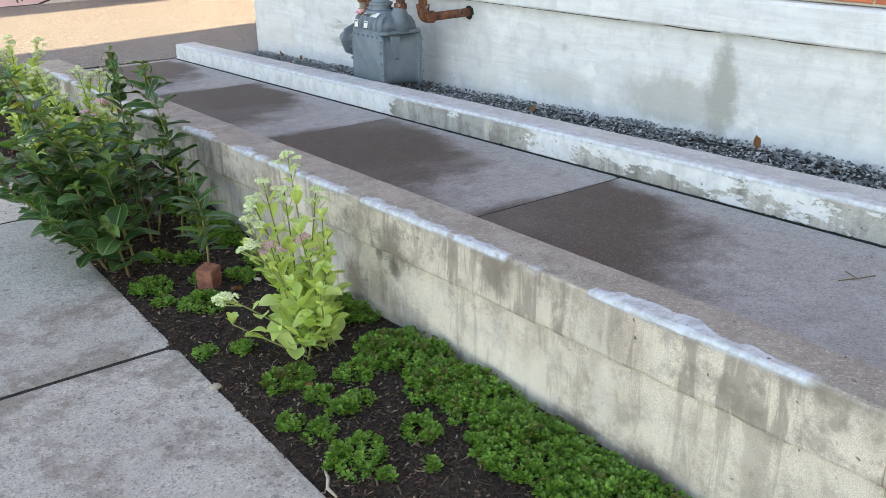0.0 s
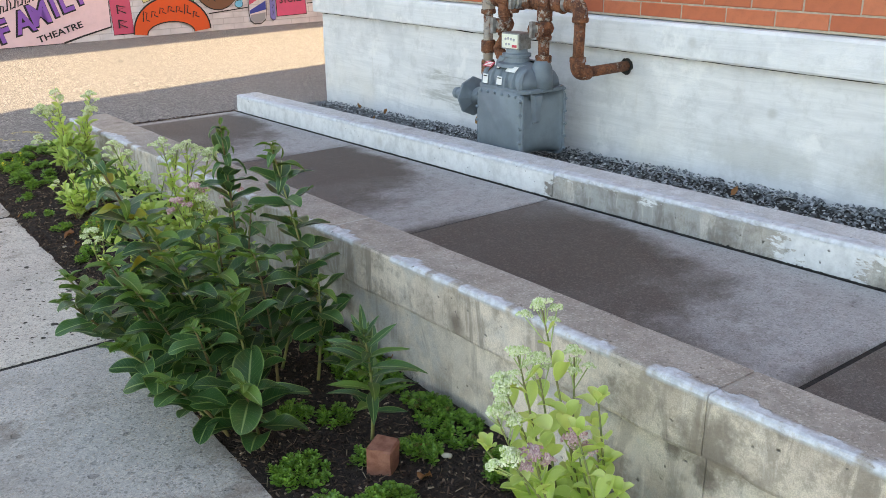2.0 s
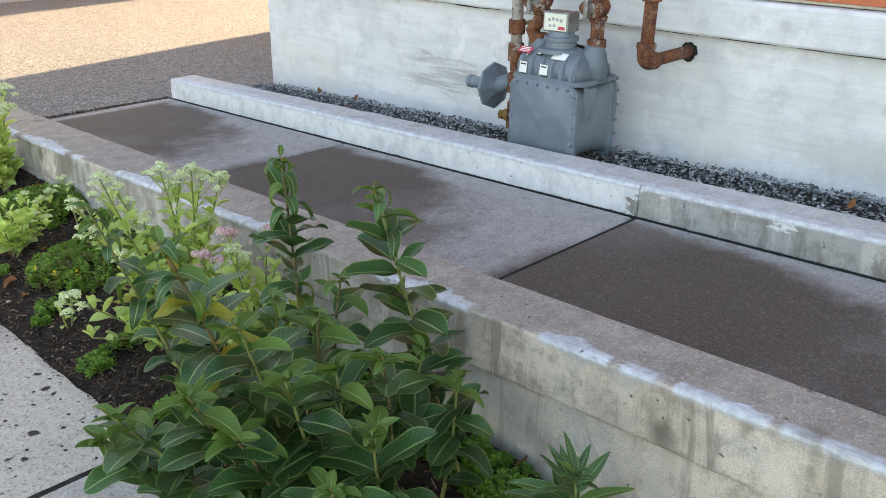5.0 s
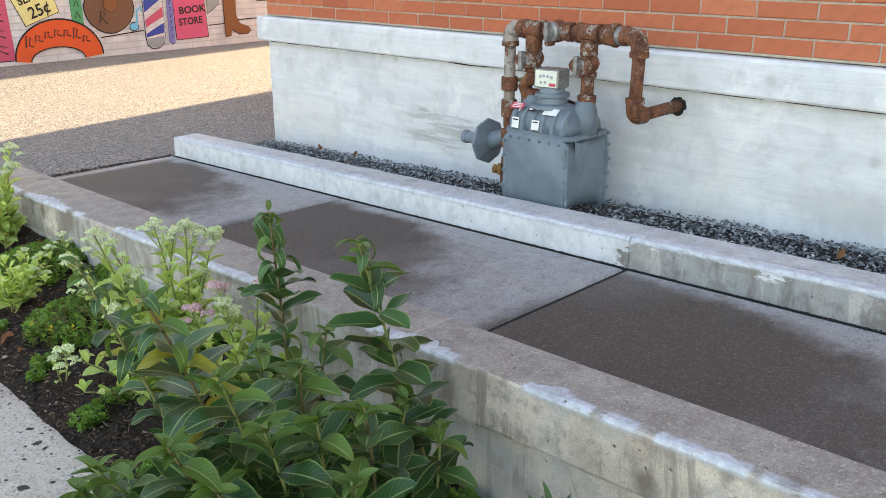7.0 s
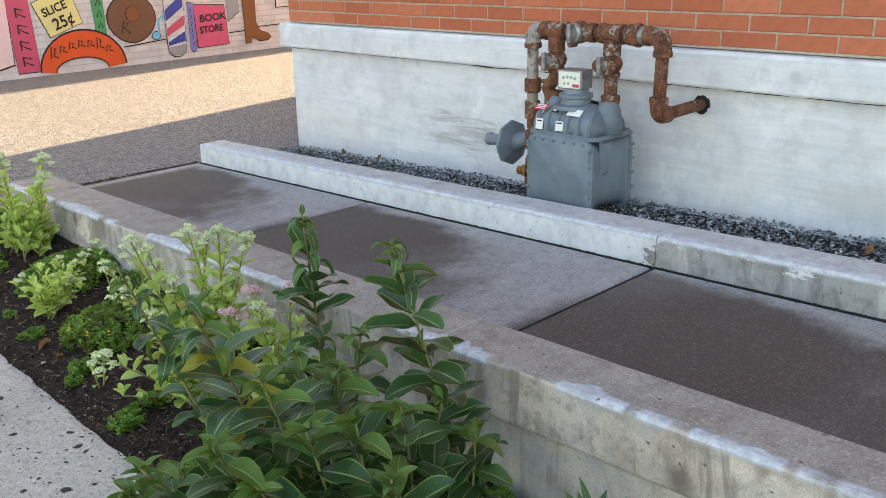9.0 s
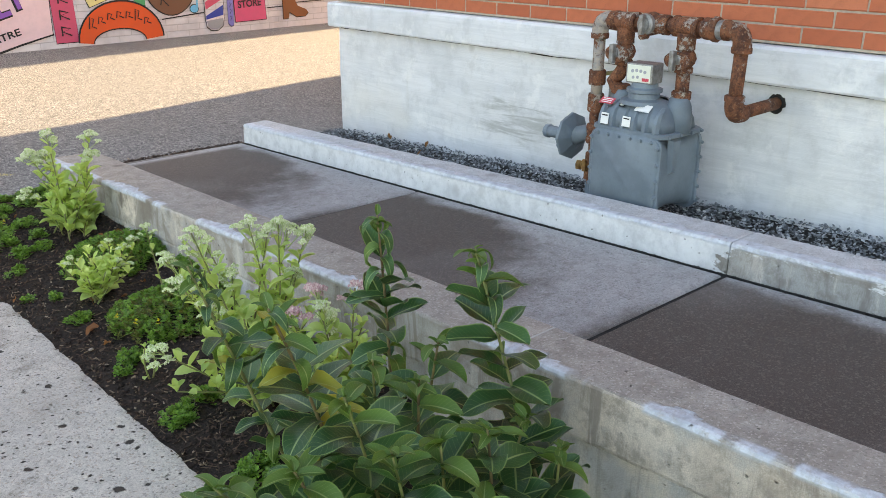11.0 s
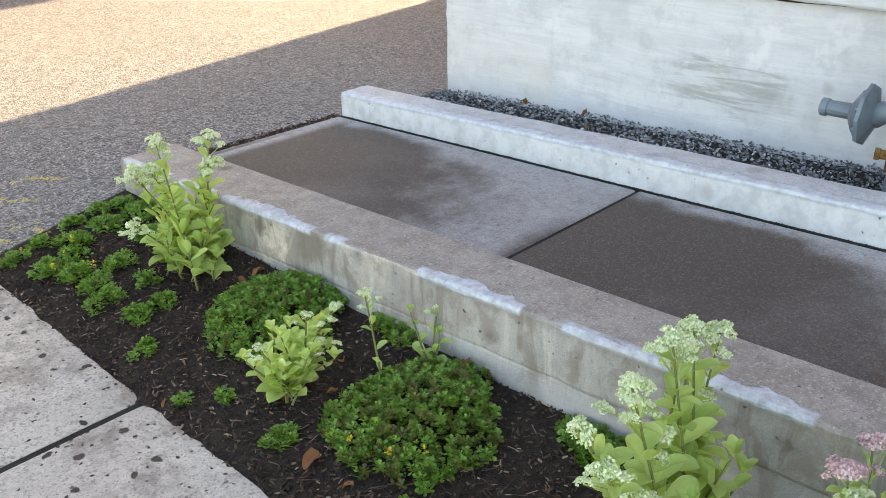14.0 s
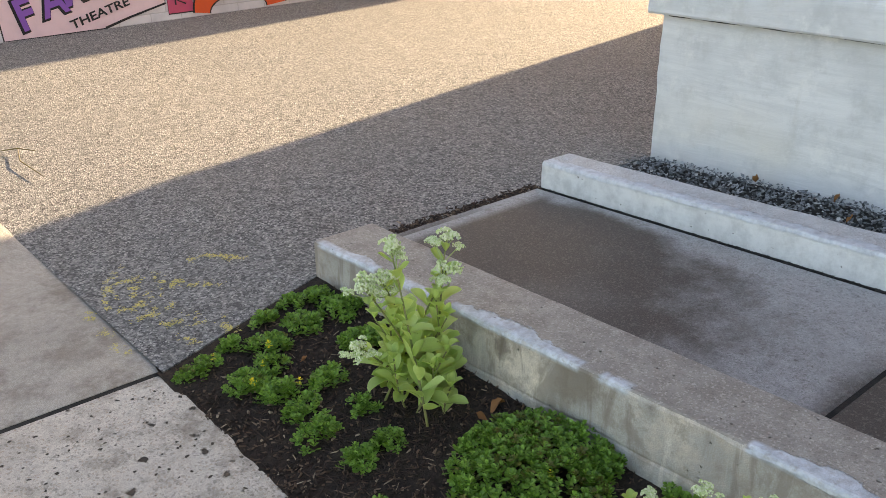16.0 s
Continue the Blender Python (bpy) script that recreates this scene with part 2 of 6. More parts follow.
    if wash:
        coat = m.calc("ADD", m.noise(1.0, 8, 0.74, m.stretch(4, 1.9, 5)), m.calc("ADD", m.calc("ADD", m.calc("MULTIPLY", m.band(y, 3.05, 3.45), 0.26), m.calc("MULTIPLY", m.band(y, 2.0, 1.6), 0.05)), m.calc("MULTIPLY", m.band(t, -0.13, -0.02), 0.11)))
        c = m.mix(m.calc("MULTIPLY", m.calc("MULTIPLY", m.band(coat, 0.60, 0.625), face), wash), c, m.mix(m.band(mottle, 0.35, 0.7), (0.78, 0.79, 0.80), (0.58, 0.59, 0.60)))
    reach = m.band(m.noise(1.0, 4, 0.6, m.stretch(0.01, 1.5, 0.01)), chalk, chalk + 0.2, 0.0, 0.075)
    ragged = m.calc("MULTIPLY", m.calc("SUBTRACT", m.noise(11, 8, 0.75, m.stretch(1.6, 0.7, 1.6)), 0.5), 0.13)
    on_top = m.calc("MULTIPLY", m.band(m.calc("SUBTRACT", m.calc("ADD", side, ragged), reach), 0.004, -0.006), m.band(t, -0.03, -0.012))
    on_face = m.band(m.calc("ADD", m.calc("ADD", t, m.calc("MULTIPLY", ragged, 0.3)), m.calc("MULTIPLY", reach, 0.28)), -0.002, 0.003)
    patch = m.calc("MULTIPLY", m.calc("MAXIMUM", on_top, m.calc("MULTIPLY", on_face, m.band(side, 0.05, 0.03))), m.band(reach, 0.004, 0.016))
    c = m.mix(m.calc("MULTIPLY", patch, m.band(m.noise(38, 6, 0.75), 0.28, 0.55, 0.35, 0.95)), c, m.mix(m.band(m.noise(22, 6, 0.7), 0.35, 0.7), (0.66, 0.70, 0.76), (0.44, 0.47, 0.52)))
    spot = m.calc("MULTIPLY", m.band(m.calc("ADD", m.cells(3.4), m.calc("MULTIPLY", m.calc("SUBTRACT", m.noise(20, 6, 0.7), 0.5), 0.4)), 0.20, 0.06), m.band(m.noise(2.0, 2), 0.46, 0.54))
    c = m.mix(m.calc("MULTIPLY", spot, 0.3 if wash else 0.7), c, (0.13, 0.10, 0.08))
    pin = m.calc("MULTIPLY", m.band(m.calc("ADD", m.cells(19, vec=m.bent(30, 0.03)), m.calc("MULTIPLY", m.noise(70, 4), 0.12)), 0.19, 0.08), m.band(m.noise(6, 3), 0.42, 0.52))
    c = m.mix(m.calc("MULTIPLY", pin, 0.8), c, (0.08, 0.07, 0.06))
    h = m.calc("ADD", m.calc("SUBTRACT", m.calc("ADD", m.calc("MULTIPLY", sand, 0.4), m.calc("ADD", big, mottle)), pin), m.calc("MULTIPLY", patch, 0.5))
    return m.finish(c, 0.86, h, 0.006)


def make_base_paint():
    """Chalky white masonry paint, brushed on, with grey rubbed places and two damp stains."""
    m = Mat("white_masonry_paint")
    x, y, z = m.axes()
    brush = m.noise(1.0, 7, 0.7, m.stretch(3, 1.3, 15), 1.2)
    big = m.noise(1.5, 5, 0.6)
    c = m.mix(m.band(brush, 0.35, 0.7), (0.74, 0.75, 0.77), (0.62, 0.635, 0.655))
    c = m.mix(m.band(big, 0.42, 0.68, 0.0, 0.6), c, (0.52, 0.54, 0.565))
    c = m.mix(m.band(m.noise(6, 8, 0.75), 0.48, 0.66, 0.0, 0.45), c, (0.50, 0.51, 0.52))
    c = m.mix(m.band(m.noise(3.3, 7, 0.7), 0.54, 0.66, 0.0, 0.7), c, (0.80, 0.80, 0.805))
    c = m.mix(m.band(m.noise(0.8, 3), 0.5, 0.7, 0.0, 0.4), c, (0.72, 0.68, 0.62))

    def blot(y0, z0, ry, rz):
        a = m.calc("POWER", m.calc("DIVIDE", m.calc("SUBTRACT", y, y0), ry), 2.0)
        b = m.calc("POWER", m.calc("DIVIDE", m.calc("SUBTRACT", z, z0), rz), 2.0)
        r = m.calc("ADD", m.calc("SQRT", m.calc("ADD", a, b)), m.calc("MULTIPLY", m.calc("SUBTRACT", m.noise(7, 6, 0.7), 0.5), 1.3))
        return m.band(r, 1.0, 0.45)

    rub = m.calc("MULTIPLY", blot(5.45, 0.38, 0.5, 0.2), m.band(brush, 0.45, 0.6, 0.15, 0.75))
    c = m.mix(rub, c, (0.36, 0.37, 0.36))
    c = m.mix(m.calc("MULTIPLY", blot(1.26, 0.50, 0.13, 0.42), 0.75), c, (0.30, 0.30, 0.27))
    c = m.mix(m.calc("MULTIPLY", blot(1.60, 0.42, 0.52, 0.20), 0.6), c, (0.36, 0.36, 0.34))
    c = m.mix(m.calc("MULTIPLY", blot(2.6, 0.38, 0.5, 0.12), 0.4), c, (0.42, 0.43, 0.42))
    c = m.mix(m.calc("MULTIPLY", m.band(m.cells(2.2), 0.10, 0.02), 0.5), c, (0.40, 0.40, 0.38))
    c = m.mix(m.calc("MULTIPLY", m.band(m.noise(1.0, 4, 0.6, m.stretch(1, 9, 0.7)), 0.6, 0.8), 0.25), c, (0.52, 0.50, 0.45))
    return m.finish(c, 0.72, m.calc("ADD", m.calc("MULTIPLY", brush, 0.6), m.calc("MULTIPLY", m.noise(60, 5, 0.7), 0.6)), 0.004)


def make_brick():
    m = Mat("glazed_red_brick")
    c = m.ramp(m.chance(), (0.0, (0.44, 0.105, 0.048)), (0.5, (0.52, 0.135, 0.062)), (1.0, (0.58, 0.17, 0.085)))
    c = m.mix(m.band(m.noise(18, 5), 0.4, 0.75, 0.0, 0.35), c, (0.33, 0.09, 0.045))
    c = m.mix(m.band(m.noise(160, 2), 0.62, 0.75, 0.0, 0.5), c, (0.24, 0.07, 0.04))
    return m.finish(c, 0.5, m.noise(90, 4), 0.0012)


def make_brick_field():
    """The rest of the brickwork, high up and round the back."""
    m = Mat("brickwork")
    n = m.t.nodes.new("ShaderNodeTexBrick")
    x, y, z = m.axes()
    v = m.t.nodes.new("ShaderNodeCombineXYZ")
    m.put(v.inputs[0], m.calc("ADD", x, y)), m.put(v.inputs[1], z)
    m.put(n.inputs["Vector"], v.outputs[0])
    m.put(n.inputs["Color1"], (0.42, 0.115, 0.05)), m.put(n.inputs["Color2"], (0.50, 0.15, 0.065)), m.put(n.inputs["Mortar"], (0.46, 0.40, 0.33))
    m.put(n.inputs["Scale"], 1.0), m.put(n.inputs["Brick Width"], 0.305), m.put(n.inputs["Row Height"], 0.0867), m.put(n.inputs["Mortar Size"], 0.005)
    return m.finish(n.outputs[0], 0.6, n.outputs["Fac"], -0.004)


def make_plain(name, a, b, scale, rough, depth=0.001, metal=0.0, spec=0.4):
    m = Mat(name)
    n = m.noise(scale, 6, 0.62)
    fine = m.noise(scale * 9, 3)
    c = m.mix(m.band(n, 0.32, 0.68), a, b)
    return m.finish(m.mix(m.band(fine, 0.55, 0.8, 0.0, 0.25), c, tuple(0.6 * v for v in a)), rough, m.calc("ADD", n, m.calc("MULTIPLY", fine, 0.5)), depth, metal, spec=spec)


def make_pipe(name, worn):
    """Grey pipe paint, mostly lost to rust."""
    m = Mat(name)
    rust = m.mix(m.band(m.noise(18, 7, 0.75), 0.34, 0.66), (0.07, 0.026, 0.016), (0.26, 0.095, 0.045))
    rust = m.mix(m.band(m.noise(120, 4), 0.48, 0.70, 0.0, 0.75), rust, (0.05, 0.022, 0.016))
    rust = m.mix(m.band(m.noise(55, 6, 0.75), 0.56, 0.66, 0.0, 0.55), rust, (0.42, 0.24, 0.14))
    bare = m.band(m.noise(11, 8, 0.78), worn, worn + 0.05)
    pale = m.mix(m.band(m.noise(40, 4), 0.35, 0.7), (0.44, 0.38, 0.32), (0.28, 0.285, 0.285))
    c = m.mix(m.calc("MULTIPLY", bare, 0.85), rust, pale)
    return m.finish(c, m.band(bare, 0, 1, 0.8, 0.5), m.calc("ADD", m.noise(70, 5), m.calc("MULTIPLY", bare, 0.4)), 0.0035)


def make_chips(name, *stops, rough=0.9):
    m = Mat(name)
    c = m.ramp(m.island(), *stops)
    c = m.mix(m.band(m.noise(60, 4), 0.4, 0.75, 0.0, 0.5), c, m.mix(0.5, c, (0.02, 0.016, 0.013)))
    return m.finish(c, rough, m.noise(150, 3), 0.0015)


def make_leaf(name, deep, mid, edge, rib, share=0.3, rough=0.42, joined=False):
    """A leaf blade: a pale midrib and side veins along its own length, a lighter edge, and leaf-by-leaf variation."""
    m = Mat(name)
    u, v, w = m.axes(m.uv)
    r = m.island() if joined else m.chance()
    c = m.mix(r, deep, mid)
    off = m.calc("ABSOLUTE", m.calc("SUBTRACT", u, 0.5))
    patchy = m.noise(45, 4)
    c = m.mix(m.band(patchy, 0.45, 0.8, 0.0, 0.4), c, mid)
    if rib:
        vein = m.calc("FRACT", m.calc("MULTIPLY", m.calc("SUBTRACT", v, m.calc("MULTIPLY", off, 0.45)), 11.0))
        c = m.mix(m.calc("MULTIPLY", m.band(vein, 0.90, 0.97), 0.30), c, rib)
        c = m.mix(m.band(off, 0.045, 0.015, 0.0, 0.85), c, rib)
    c = m.mix(m.band(off, 0.43, 0.50, 0.0, 0.75), c, edge)
    m.finish(c, rough, patchy, 0.0008, spec=0.5)
    return m.thin(share)


def flat(name, colour, rough=0.7):
    """Mural and label paint: one colour, brushed thin over rough courses."""
    m = Mat(name)
    c = m.mix(m.band(m.noise(9, 5, 0.7), 0.35, 0.75, 0.0, 0.35), colour, tuple(0.72 * v + 0.03 for v in colour))
    return m.finish(c, rough, m.noise(40, 3), 0.001)


ASPHALT = make_asphalt()
WALK_WORN = make_walk("worn_aggregate_concrete", 1.0, (0.62, 0.56, 0.50), (0.06, 0.048, 0.04))
WALK_GREY = make_walk("grey_aggregate_concrete", 0.42, (0.53, 0.50, 0.47), (0.11, 0.10, 0.095))
WALK_SMOOTH = make_walk("smooth_pale_concrete", 0.08, (0.44, 0.40, 0.36), (0.15, 0.13, 0.115), 0.25)
RAMP = make_ramp()
WALL = make_wall_concrete("planter_wall_concrete", 0.158, 0.0355, 3.645, 0.0155, (0.47, 0.39, 0.325), (0.80, 0.70, 0.60), (0.27, 0.24, 0.215), (0.42, 0.385, 0.35), 0.43, 0.0)
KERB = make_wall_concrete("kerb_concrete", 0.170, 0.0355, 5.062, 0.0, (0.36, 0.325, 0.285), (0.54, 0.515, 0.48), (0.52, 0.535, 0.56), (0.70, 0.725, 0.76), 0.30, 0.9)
PAINT = make_base_paint()
BRICK, BRICKWORK = make_brick(), make_brick_field()
MORTAR = make_plain("mortar", (0.47, 0.41, 0.33), (0.36, 0.31, 0.25), 30, 0.95, 0.002)
GAP = make_plain("joint_filler", (0.014, 0.012, 0.011), (0.035, 0.031, 0.028), 25, 0.95, 0.003)
SOIL = make_plain("soil", (0.018, 0.012, 0.0095), (0.05, 0.034, 0.026), 45, 0.98, 0.01)
MULCH = make_chips("mulch", (0.0, (0.018, 0.012, 0.0095)), (0.6, (0.052, 0.031, 0.023)), (0.92, (0.13, 0.082, 0.058)), (1.0, (0.36, 0.28, 0.21)))
GRAVEL = make_chips("blue_grey_gravel", (0.0, (0.08, 0.088, 0.095)), (0.5, (0.19, 0.205, 0.22)), (0.86, (0.36, 0.38, 0.40)), (1.0, (0.62, 0.63, 0.63)))
METER = make_plain("grey_blue_enamel", (0.175, 0.222, 0.262), (0.13, 0.168, 0.202), 6, 0.42, 0.0015)
PIPE, PIPE_GREY = make_pipe("rusted_painted_iron", 0.55), make_pipe("grey_painted_iron", 0.44)
STEEL = make_plain("weathered_steel", (0.34, 0.34, 0.34), (0.20, 0.19, 0.18), 40, 0.5, 0.001, 0.6)
DARK = make_plain("black_tar", (0.012, 0.012, 0.012), (0.03, 0.028, 0.026), 30, 0.9, 0.004)
MILKWEED = make_leaf("milkweed_leaf", (0.022, 0.075, 0.026), (0.058, 0.155, 0.045), (0.30, 0.44, 0.15), (0.30, 0.42, 0.17), 0.28, 0.30)
MILK_YOUNG = make_leaf("young_milkweed_leaf", (0.07, 0.16, 0.03), (0.12, 0.23, 0.045), (0.22, 0.32, 0.07), (0.32, 0.42, 0.16), 0.35)
MILK_YELLOW = make_leaf("yellowing_milkweed_leaf", (0.24, 0.26, 0.035), (0.42, 0.38, 0.05), (0.45, 0.40, 0.08), (0.40, 0.42, 0.15), 0.35)
SEDUM = make_leaf("sedum_leaf", (0.40, 0.57, 0.17), (0.63, 0.76, 0.29), (0.72, 0.82, 0.42), None, 0.42, 0.5)
SEDUM_YELLOW = make_leaf("yellow_green_sedum_leaf", (0.52, 0.68, 0.20), (0.74, 0.85, 0.36), (0.80, 0.88, 0.46), None, 0.42, 0.5)
COVER = make_leaf("groundcover_leaf", (0.06, 0.165, 0.022), (0.20, 0.39, 0.06), (0.26, 0.45, 0.09), None, 0.3, 0.4, True)
COVER_DEEP = make_leaf("dense_groundcover_leaf", (0.075, 0.18, 0.028), (0.25, 0.45, 0.08), (0.30, 0.46, 0.12), None, 0.3, 0.4, True)
COVER_RED = make_leaf("reddened_groundcover_leaf", (0.06, 0.12, 0.022), (0.20, 0.20, 0.05), (0.24, 0.13, 0.05), None, 0.3, 0.45, True)
DRY = make_leaf("dry_leaf", (0.20, 0.075, 0.028), (0.36, 0.16, 0.06), (0.16, 0.06, 0.03), (0.28, 0.14, 0.07), 0.2, 0.8)
STEM = make_plain("green_stem", (0.16, 0.21, 0.065), (0.24, 0.22, 0.09), 25, 0.6)
STEM_PALE = make_plain("pale_flower_stalk", (0.40, 0.50, 0.20), (0.30, 0.40, 0.14), 25, 0.6)
STEM_BROWN = make_plain("reddish_stem", (0.13, 0.09, 0.045), (0.20, 0.17, 0.07), 25, 0.6)
BUD = make_chips("green_white_buds", (0.0, (0.40, 0.54, 0.20)), (0.45, (0.66, 0.74, 0.42)), (1.0, (0.84, 0.86, 0.68)), rough=0.7)
BUD_PINK = make_chips("pink_buds", (0.0, (0.50, 0.26, 0.29)), (0.6, (0.66, 0.45, 0.45)), (1.0, (0.80, 0.68, 0.62)), rough=0.7)
CLAY = make_plain("red_clay", (0.20, 0.075, 0.05), (0.30, 0.13, 0.09), 30, 0.9, 0.003)
STICKER = flat("white_sticker", (0.78, 0.79, 0.78), 0.4)
RED_STICKER = flat("red_sticker", (0.60, 0.06, 0.09), 0.4)
DIAL = flat("dial_face", (0.74, 0.76, 0.66), 0.25)
CAULK = flat("grey_caulk", (0.50, 0.485, 0.46))
INK = flat("black_ink", (0.018, 0.016, 0.018))
YELLOW_PAINT = make_plain("yellow_marking_paint", (0.66, 0.55, 0.16), (0.46, 0.40, 0.17), 60, 0.85, 0.003)


# ---------------------------------------------------------------- building tools
WORLDS = {}


def thing(name, place, label, category, group="", kind=""):
    """An empty at a thing's base, which its parts hang from."""
    ob = new(name)
    ob.matrix_basis = Matrix.Translation(place)
    WORLDS[ob.name] = ob.matrix_basis.copy()
    ob.empty_display_size = 0.1
    return tagged(ob, label, category, group, kind)


def mesh_of(name, bm, material, smooth=False):
    me = bpy.data.meshes.new(name)
    bm.normal_update()
    bm.to_mesh(me)
    bm.free()
    me.materials.append(material)
    if smooth:
        me.polygons.foreach_set("use_smooth", [True] * len(me.polygons))
    return me


def hang(ob, parent, m=None):
    """Hangs ob on its parent so that its own coordinates, or the pose m, stay those of the world."""
    m = m or Matrix.Identity(4)
    ob.parent = parent
    ob.matrix_parent_inverse = WORLDS[parent.name].inverted()
    ob.matrix_basis = m
    WORLDS[ob.name] = m.copy()
    return ob


def part(name, bm, material=None, parent=None, label="", smooth=False, kind=""):
    """Links a bmesh (or a mesh) as one object, under a thing or a part."""
    me = bm if isinstance(bm, bpy.types.Mesh) else mesh_of(name, bm, material, smooth)
    ob = new(name, me)
    WORLDS[ob.name] = Matrix.Identity(4)
    if parent:
        hang(ob, parent)
    return tagged(ob, label, kind=kind)


def raw(name, verts, faces, material, uvs=None):
    """A mesh from computed arrays; uvs: one per vertex."""
    me = bpy.data.meshes.new(name)
    me.from_pydata([tuple(v) for v in verts], [], [tuple(f) for f in faces])
    if uvs is not None:
        layer = me.uv_layers.new(name="uv")
        idx = np.empty(len(me.loops), dtype=np.int32)
        me.loops.foreach_get("vertex_index", idx)
        layer.data.foreach_set("uv", np.asarray(uvs, dtype=np.float32)[idx].ravel())
    me.materials.append(material)
    me.update()
    return me


def box(bm, x0, x1, y0, y1, z0, z1, bevel=0.0):
    r = bmesh.ops.create_cube(bm, size=1.0, matrix=Matrix.LocRotScale(((x0 + x1) / 2, (y0 + y1) / 2, (z0 + z1) / 2), None, (abs(x1 - x0), abs(y1 - y0), abs(z1 - z0))))
    if bevel:
        es = {e for v in r["verts"] for e in v.link_edges}
        bmesh.ops.bevel(bm, geom=list(es), offset=bevel, segments=2, affect="EDGES", profile=0.6)
    return bm


def loft(bm, sections, caps=True):
    """Skins closed sections, each a list of as many points."""
    rings = [[bm.verts.new(p) for p in s] for s in sections]
    n = len(rings[0])
    for a, b in zip(rings, rings[1:]):
        for i in range(n):
            bm.faces.new((a[i], a[(i + 1) % n], b[(i + 1) % n], b[i]))
    if caps:
        bm.faces.new(list(reversed(rings[0])))
        bm.faces.new(rings[-1])
    return bm


def tube(bm, points, radii, sides=14):
    """A round bar along points; radii: one number, or one for each point."""
    points = [Vector(p) for p in points]
    radii = radii if isinstance(radii, (list, tuple)) else [radii] * len(points)
    side = None
    rings = []
    for i, (p, r) in enumerate(zip(points, radii)):
        d = (points[min(i + 1, len(points) - 1)] - points[max(i - 1, 0)]).normalized()
        if side is None:
            side = d.orthogonal().normalized()
        side = (side - d * side.dot(d)).normalized()
        up = d.cross(side)
        rings.append([p + (side * math.cos(a) + up * math.sin(a)) * r for a in (math.tau * k / sides for k in range(sides))])
    return loft(bm, rings)


def turned(bm, base, axis, profile, sides=24):
    """A turned solid: profile of (distance along the axis, radius)."""
    axis = Vector(axis).normalized()
    side = axis.orthogonal().normalized()
    up = axis.cross(side)
    return loft(bm, [[Vector(base) + axis * d + (side * math.cos(a) + up * math.sin(a)) * r for a in (math.tau * k / sides for k in range(sides))] for d, r in profile])


def bend(a, corner, b, radius, steps=6):
    """Points from a round a corner to b."""
    a, corner, b = Vector(a), Vector(corner), Vector(b)
    p, q = corner + (a - corner).normalized() * radius, corner + (b - corner).normalized() * radius
    return [p * (1 - t) ** 2 + corner * 2 * t * (1 - t) + q * t * t for t in (k / steps for k in range(steps + 1))]


def wob(x, y, z=0.0, scale=1.0):
    return noise.noise(Vector((x, y, z)) * scale)


def between(y, table):
    """Straight lines between (place, value) pairs."""
    for (a, va), (b, vb) in zip(table, table[1:]):
        if y <= b:
            return va + (vb - va) * max(0.0, (y - a)) / (b - a)
    return table[-1][1]


# heights and edges along the walk (y)
def walk_z(y):
    return between(y, [(-8, -0.27), (1.62, -0.19), (3.66, -0.158), (5.85, -0.13), (7.2, -0.052), (9.0, -0.03), (60, 0.0)])


def walk_x(y):
    return 2.862 - 0.0255 * y + 0.035 * min(1.0, max(0.0, (y - 2.6) / 1.2))


def ramp_z(y):
    return 0.018 + (7.5 - y) * 0.0355


def wall_z(y):
    return 0.158 + (7.5 - y) * 0.0355


def wall_out(y):
    return 3.645 - 0.0155 * y


def wall_in(y):
    return 3.853


def kerb_z(y):
    return 0.170 + (7.5 - y) * 0.0355


def gravel_z(y):
    return -0.008 + (7.5 - y) * 0.042


def bed_z(x, y):
    s = (x - walk_x(y)) / (wall_out(y) - walk_x(y))
    s = min(1.0, max(0.0, s))
    return (walk_z(y) - 0.010) * (1 - s) + between(y, [(-3, -0.13), (0.5, -0.135), (2.4, -0.20), (3.5, -0.13), (4.7, -0.06), (6.0, -0.045), (7.0, -0.018)]) * s + 0.016 * wob(x, y, 0, 4.0) + 0.008 * wob(x, y, 3, 13.0)


# ---------------------------------------------------------------- ground, pavement, ramp
bm = bmesh.new()
bmesh.ops.create_grid(bm, x_segments=8, y_segments=8, size=600, matrix=Matrix.Translation((0, 0, -0.42)))
tagged(part("ground", bm, ASPHALT), "dark asphalt street ground reaching to the horizon", "ground", kind="structure")


def asphalt_lot():
    xs = [0.0, 0.25, 0.55, 0.86, 1.1, 1.6, 2.4, 2.68, 3.3, 4.2, 6, 9, 14, 24, 60]
    rows = []
    for k in range(26):
        s = (k / 25.0) ** 1.6
        row = []
        for dx in xs:
            near = between(2.68 + dx, [(2.6, 7.15), (3.53, 7.43), (5.07, 7.56), (5.35, 7.54), (6.0, 7.5), (70, 7.4)])
            y = near + s * 40
            x = walk_x(min(y, 30)) - 0.014 + dx
            row.append((x, y, -0.045 * max(0.0, 1 - dx / 0.9) * max(0.0, 1 - s * 6) + 0.010 * wob(x, y, 0, 0.7)))
        rows.append(row)
    bm = bmesh.new()
    vs = [[bm.verts.new(p) for p in r] for r in rows]
    for a, b in zip(vs, vs[1:]):
        for i in range(len(xs) - 1):
            bm.faces.new((a[i], a[i + 1], b[i + 1], b[i]))
    edge = [v for v in vs[0]]
    low = [bm.verts.new((v.co.x, v.co.y - 0.01, -0.4)) for v in edge]
    for i in range(len(edge) - 1):
        bm.faces.new((low[i], low[i + 1], edge[i + 1], edge[i]))
    return tagged(part("road", bm, ASPHALT, smooth=False), "coarse grey asphalt parking lot with a sunlit strip", "asphalt lot", kind="structure")


lot = asphalt_lot()

